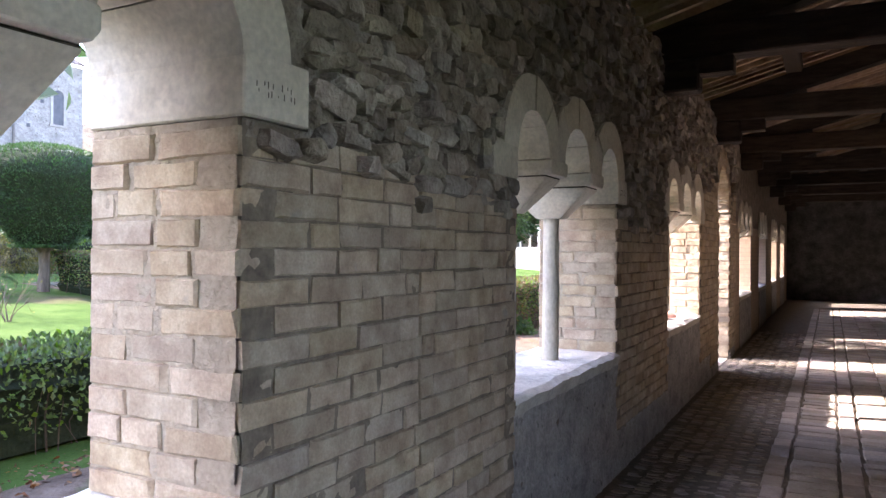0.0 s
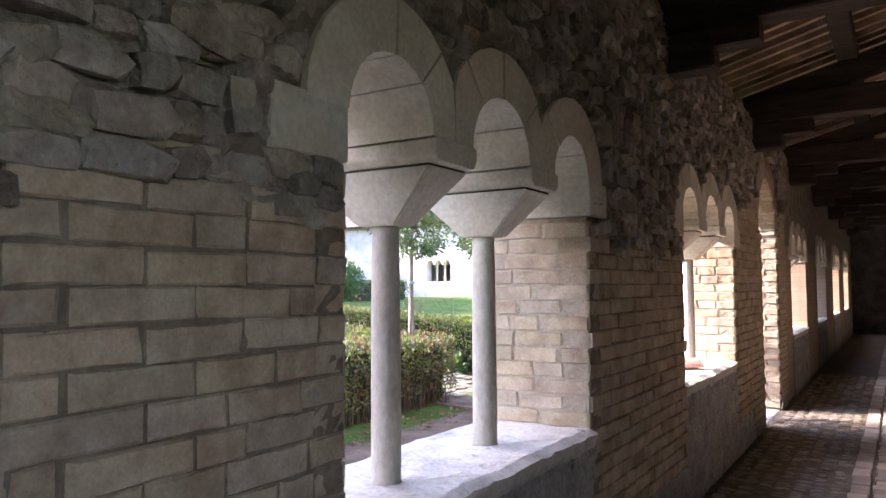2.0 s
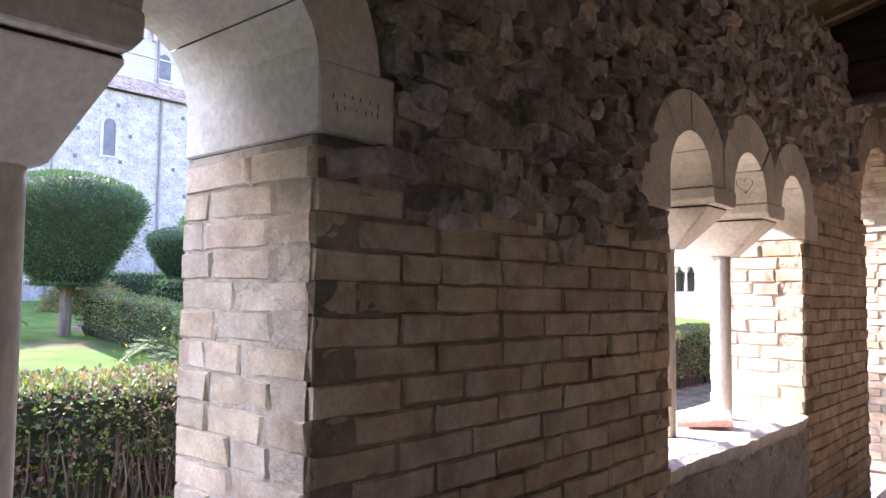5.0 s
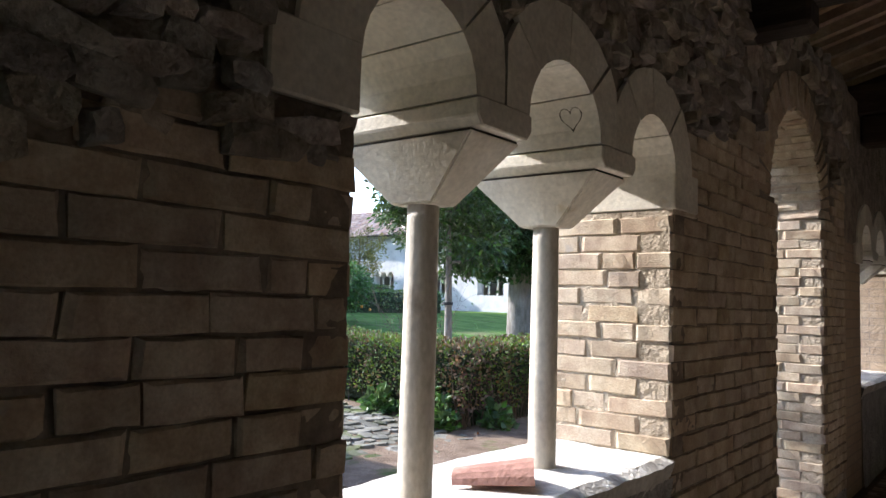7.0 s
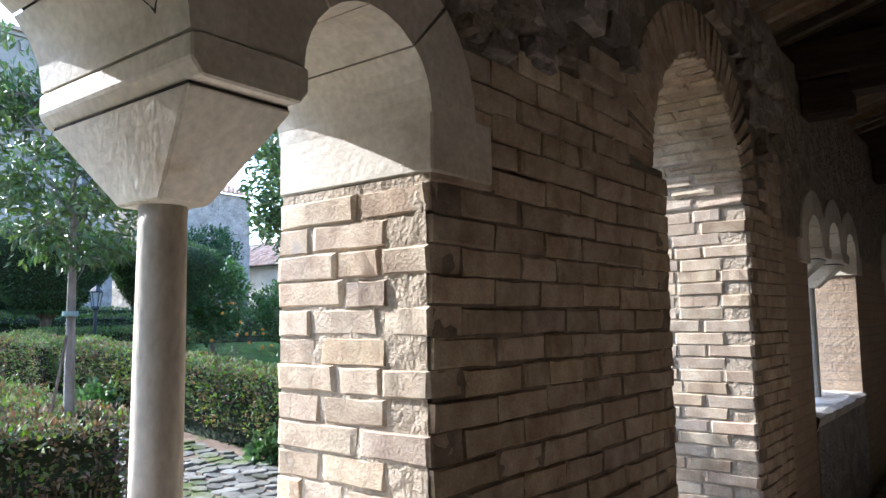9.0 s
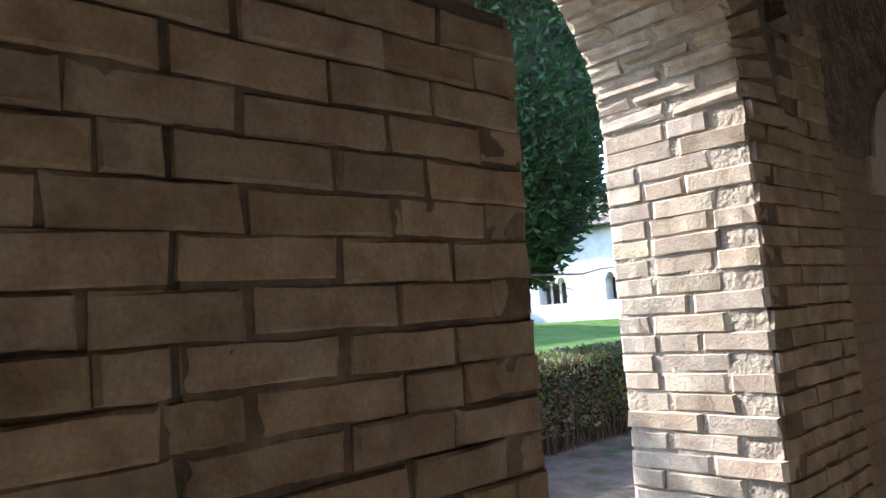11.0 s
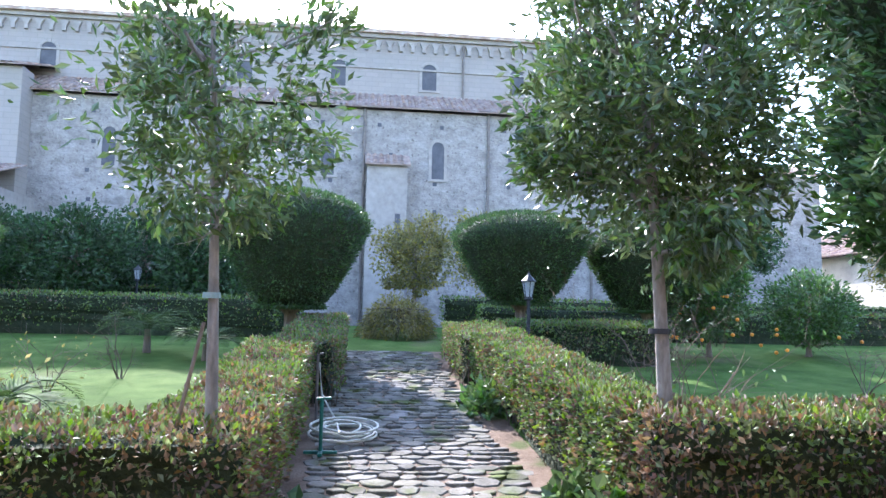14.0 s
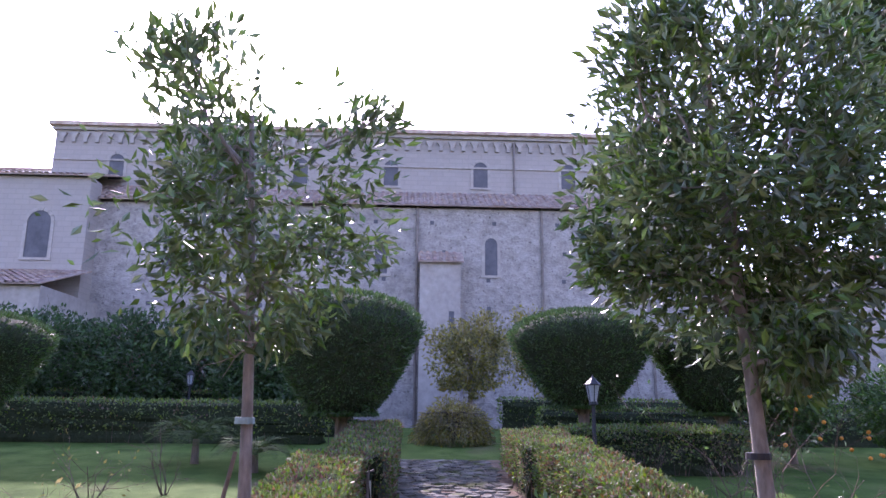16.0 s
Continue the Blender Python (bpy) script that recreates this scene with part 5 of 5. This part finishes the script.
# taller block and lower wing on the south side of the aisle
bm = bmesh.new()
box(bm, CX - 9, CX - 2.4, -24.0, -8.3, -.3, 13.9)
part("transept_wall", bm, CHURCH_A, ch, "plain pale transept wall")
tile_roof("transept_roof", ch, CX - 2.1, 13.95, CX - 6, 15.3, -24.2, -8.3)
bm = bmesh.new()
box(bm, CX, CX + 1.2, -14.0, -4.4, -.3, 12.6)
part("chapel_wall", bm, CHURCH_A, ch, "pale plain chapel wall")
tile_roof("chapel_roof", ch, CX + 1.5, 12.65, CX - 2.6, 13.9, -14.2, -4.3)
for y in (-6.6, -11.0):
    arched_window(ch, CX + 1.2, y, 8.6, 10.9, 1.1)
bm = bmesh.new()
box(bm, CX, CX + 5.5, -30.0, -4.0, -.3, 6.6)
part("south_wing", bm, CHURCH_P, ch, "low rendered wing in front of the transept")
tile_roof("wing_roof", ch, CX + 5.8, 6.65, CX + 1.2, 8.0, -30, -3.9)
tagged(ch, "large pale stone church with clerestory and tiled aisle roof", "church")

# ---- far cloister range ----
NY = 38.0
nr = empty("cloister_range")
bm = bmesh.new()
box(bm, -54, 3, NY, NY + .6, -.3, 1.85)
box(bm, -54, 3, NY, NY + .6, 3.15, 5.3)
part("wall", bm, PLASTER, nr, "whitewashed cloister wall")
for k in range(14):
    y0 = -50.22 + k * 3.96
    bm = bmesh.new()
    box(bm, y0 - 2.25, y0, NY, NY + .6, 1.85, 3.15)
    part("pier", bm, PLASTER, nr)
    for j in (1, 2):
        bm = bmesh.new()
        tube(bm, [(y0 + .57 * j, NY + .3, 1.85), (y0 + .57 * j, NY + .3, 2.75), (y0 + .57 * j, NY + .3, 3.15)], [.06, .06, .24], 10)
        part("column", bm, STONE, nr)
    for j in range(3):
        bm = bmesh.new()
        pts = [(y0 + .57 * j, 3.16), (y0 + .57 * j, 2.85)] + [(y0 + .57 * j + .285 - .23 * math.cos(math.pi * i / 8), 2.85 + .27 * math.sin(math.pi * i / 8)) for i in range(9)] + [(y0 + .57 * (j + 1), 2.85), (y0 + .57 * (j + 1), 3.16)]
        a = [bm.verts.new((x, NY, z)) for x, z in pts]
        b = [bm.verts.new((x, NY + .6, z)) for x, z in pts]
        bm.faces.new(a)
        bm.faces.new(b[::-1])
        for i in range(len(a)):
            bm.faces.new((a[i], b[i], b[(i + 1) % len(a)], a[(i + 1) % len(a)]))
        part("arch", bm, STONE, nr)
bm = bmesh.new()
box(bm, -54, 3, NY + 4.4, NY + 4.8, -.3, 7.4)
box(bm, -54, 3, NY + .6, NY + 4.4, 1.0, 1.1)
part("back_wall", bm, PLASTER, nr)
me_v, me_f = [], []
rows, step = 12, .34
for k in range(int(57.6 / step)):
    xc = -54.3 + (k + .5) * step
    for r in range(rows):
        i0 = len(me_v)
        for t, w, lift in ((r / rows - .02, .11, .06), ((r + 1) / rows, .09, .03)):
            for i in range(4):
                an = math.pi * i / 3
                me_v.append((xc - w * math.cos(an) + R.gauss(0, .004), NY - .5 + 5.4 * t, 5.32 + 2.3 * t + lift * 1.5 * math.sin(an)))
        for i in range(3):
            me_f.append((i0 + i, i0 + i + 4, i0 + i + 5, i0 + i + 1))
put("tiles", mesh_of("tiles", me_v, me_f, ROOFTILE), nr, "weathered half-round clay tiles")["kind"] = "stuff"
bm = bmesh.new()
v = [bm.verts.new(c) for c in ((-54.3, NY - .5, 5.3), (3.3, NY - .5, 5.3), (3.3, NY + 4.9, 7.6), (-54.3, NY + 4.9, 7.6), (-54.3, NY - .5, 5.2), (3.3, NY - .5, 5.2), (3.3, NY + 4.9, 7.5), (-54.3, NY + 4.9, 7.5))]
for f in ((0, 1, 2, 3), (7, 6, 5, 4), (0, 4, 5, 1), (1, 5, 6, 2), (2, 6, 7, 3), (3, 7, 4, 0)):
    bm.faces.new([v[i] for i in f])
part("roof", bm, TIMBER, nr)
tagged(nr, "far cloister range with whitewashed arcade and tiled roof", "building")

# ---- paving: garden path and gallery floor ----
def flag_mesh(seed, sides=7):
    q = random.Random(seed)
    bm = bmesh.new()
    lo, hi, tp = [], [], []
    for i in range(sides):
        a = 6.2832 * (i + q.uniform(-.25, .25)) / sides
        r = .5 * q.uniform(.86, 1.06)
        z = q.uniform(-.06, .06)
        lo.append(bm.verts.new((r * math.cos(a), r * math.sin(a), -1)))
        hi.append(bm.verts.new((r * .97 * math.cos(a), r * .97 * math.sin(a), -.22 + z)))
        tp.append(bm.verts.new((r * .89 * math.cos(a), r * .89 * math.sin(a), z)))
    for i in range(sides):
        j = (i + 1) % sides
        bm.faces.new((lo[i], lo[j], hi[j], hi[i]))
        bm.faces.new((hi[i], hi[j], tp[j], tp[i]))
    bm.faces.new(tp)
    me = bpy.data.meshes.new("paving_stone")
    bm.to_mesh(me)
    bm.free()
    return me


FLAGS = [flag_mesh(s) for s in range(10)]
for me in FLAGS:
    me.materials.append(FLAG)
bm = bmesh.new()
box(bm, -4.25, -.6, 10.2, 30.0, -.30, -.064)
box(bm, -3.6, -.6, -3.0, 10.2, -.30, -.064)
box(bm, -15.4, -4.25, 10.5, 13.0, -.30, -.064)
path = uphill(part("pavement", bm, EARTH))
tagged(path, "earth bed of the cobbled garden path", "path", kind="structure")
far_v, far_f = [], []
count = 0
spots = []
x = -.72
while x > -15.3:
    w = R.uniform(.13, .21)
    lo, hi = (2.0, 24.0) if x > -2.7 else ((10.72, 12.62) if x < -3.4 else (10.0, 13.4))
    y = lo + R.uniform(0, .1)
    while y < hi:
        ln = R.uniform(.13, .27)
        spots.append((x - w / 2 + R.gauss(0, .012), y + ln / 2, w, ln))
        y += ln + .008
    x -= w + .006
for x, y, w, ln in spots:
    m = Matrix.Translation((x, y, rise(x) - .047 + R.gauss(0, .005))) @ Euler((R.gauss(0, .04), (.0715 if x < -3.5 else 0) + R.gauss(0, .04), R.choice((0, 3.14)) + R.gauss(0, .2))).to_matrix().to_4x4() @ SCALE((w * 1.27, ln * 1.22, .034, 1))
    if -7.2 < x and 10.3 < y < 13.2 and count < 300:
        put("paving_stone", R.choice(FLAGS), path, m=m)
        count += 1
    else:
        me = FLAGS[int(R.random() * 10)]
        i0 = len(far_v)
        far_v += [tuple(m @ v.co) for v in me.vertices]
        far_f += [tuple(i0 + i for i in p.vertices) for p in me.polygons]
put("paving_stones", mesh_of("paving_stones", far_v, far_f, FLAG_J), path)["kind"] = "stuff"

# gallery: pebbles on edge by the wall, brick bands, then brick paving
pb_v, pb_f = [], []
x = .05
while x < .92:
    y = 1.5
    while y < 16.5:
        L, w = R.uniform(.08, .15), R.uniform(.04, .06)
        m = Matrix.Translation((x + L / 2, y + w / 2, -.018 + R.gauss(0, .004))) @ Euler((0, 0, R.gauss(0, .12))).to_matrix().to_4x4() @ SCALE((L * 1.0, w * .98, .035, 1))
        me = FLAGS[int(R.random() * 10)]
        i0 = len(pb_v)
        pb_v += [tuple(m @ v.co) for v in me.vertices]
        pb_f += [tuple(i0 + i for i in p.vertices) for p in me.polygons]
        y += w + .004
    x += .125
put("cobbles", mesh_of("cobbles", pb_v, pb_f, COBBLE), gallery_floor, "small pebbles set on edge along the wall")["kind"] = "stuff"


def paver_mesh(seed):
    q = random.Random(seed)
    bm = bmesh.new()
    bmesh.ops.create_cube(bm, size=1)
    top = [f for f in bm.faces if f.normal.z > .5]
    bmesh.ops.inset_region(bm, faces=top, thickness=.06, depth=0)
    for v in bm.verts:
        if v.co.z > .4 and (abs(v.co.x) > .46 or abs(v.co.y) > .46):
            v.co.z -= q.uniform(.1, .25)
        v.co.x += q.uniform(-.025, .025)
        v.co.y += q.uniform(-.025, .025)
    me = bpy.data.meshes.new("floor_brick")
    bm.to_mesh(me)
    bm.free()
    me.materials.append(PAVER)
    return me


PAVERS = [paver_mesh(s) for s in range(8)]
rest_v, rest_f = [], []
count = 0
for x0, x1, along in ((.94, 1.08, True), (1.10, 1.42, False), (1.44, 1.58, True), (1.60, 3.40, False)):
    w = .14 if along else .145
    rows = max(1, int(round((x1 - x0) / (w if along else .29))))
    if along:
        cells = [(x0 + .07, y, .135, .285) for y in np.arange(1.5, 24, .295)]
    else:
        cells = [(x0 + (r + .5) * (x1 - x0) / rows, y + (.07 if r % 2 else 0), (x1 - x0) / rows - .012, .135) for r in range(rows) for y in np.arange(1.5, 24, .147)]
    for x, y, w1, l1 in cells:
        m = Matrix.Translation((x + R.gauss(0, .004), y + R.gauss(0, .004), -.026 + R.gauss(0, .004))) @ Euler((R.gauss(0, .012), R.gauss(0, .012), R.gauss(0, .02))).to_matrix().to_4x4() @ SCALE((w1, l1, .05, 1))
        if 5.0 < y < 12.5 and x < 2.6 and count < 300:
            put("floor_brick", R.choice(PAVERS), gallery_floor, m=m)
            count += 1
        else:
            me = PAVERS[int(R.random() * 8)]
            i0 = len(rest_v)
            rest_v += [tuple(m @ v.co) for v in me.vertices]
            rest_f += [tuple(i0 + i for i in p.vertices) for p in me.polygons]
PAVER_J = surf("floor_brick_rest", [(.34, .285, .225), (.46, .395, .32), (.56, .49, .41)], 3, .6, .4, 50, .25, island=True)
put("floor_bricks", mesh_of("floor_bricks", rest_v, rest_f, PAVER_J), gallery_floor)["kind"] = "stuff"
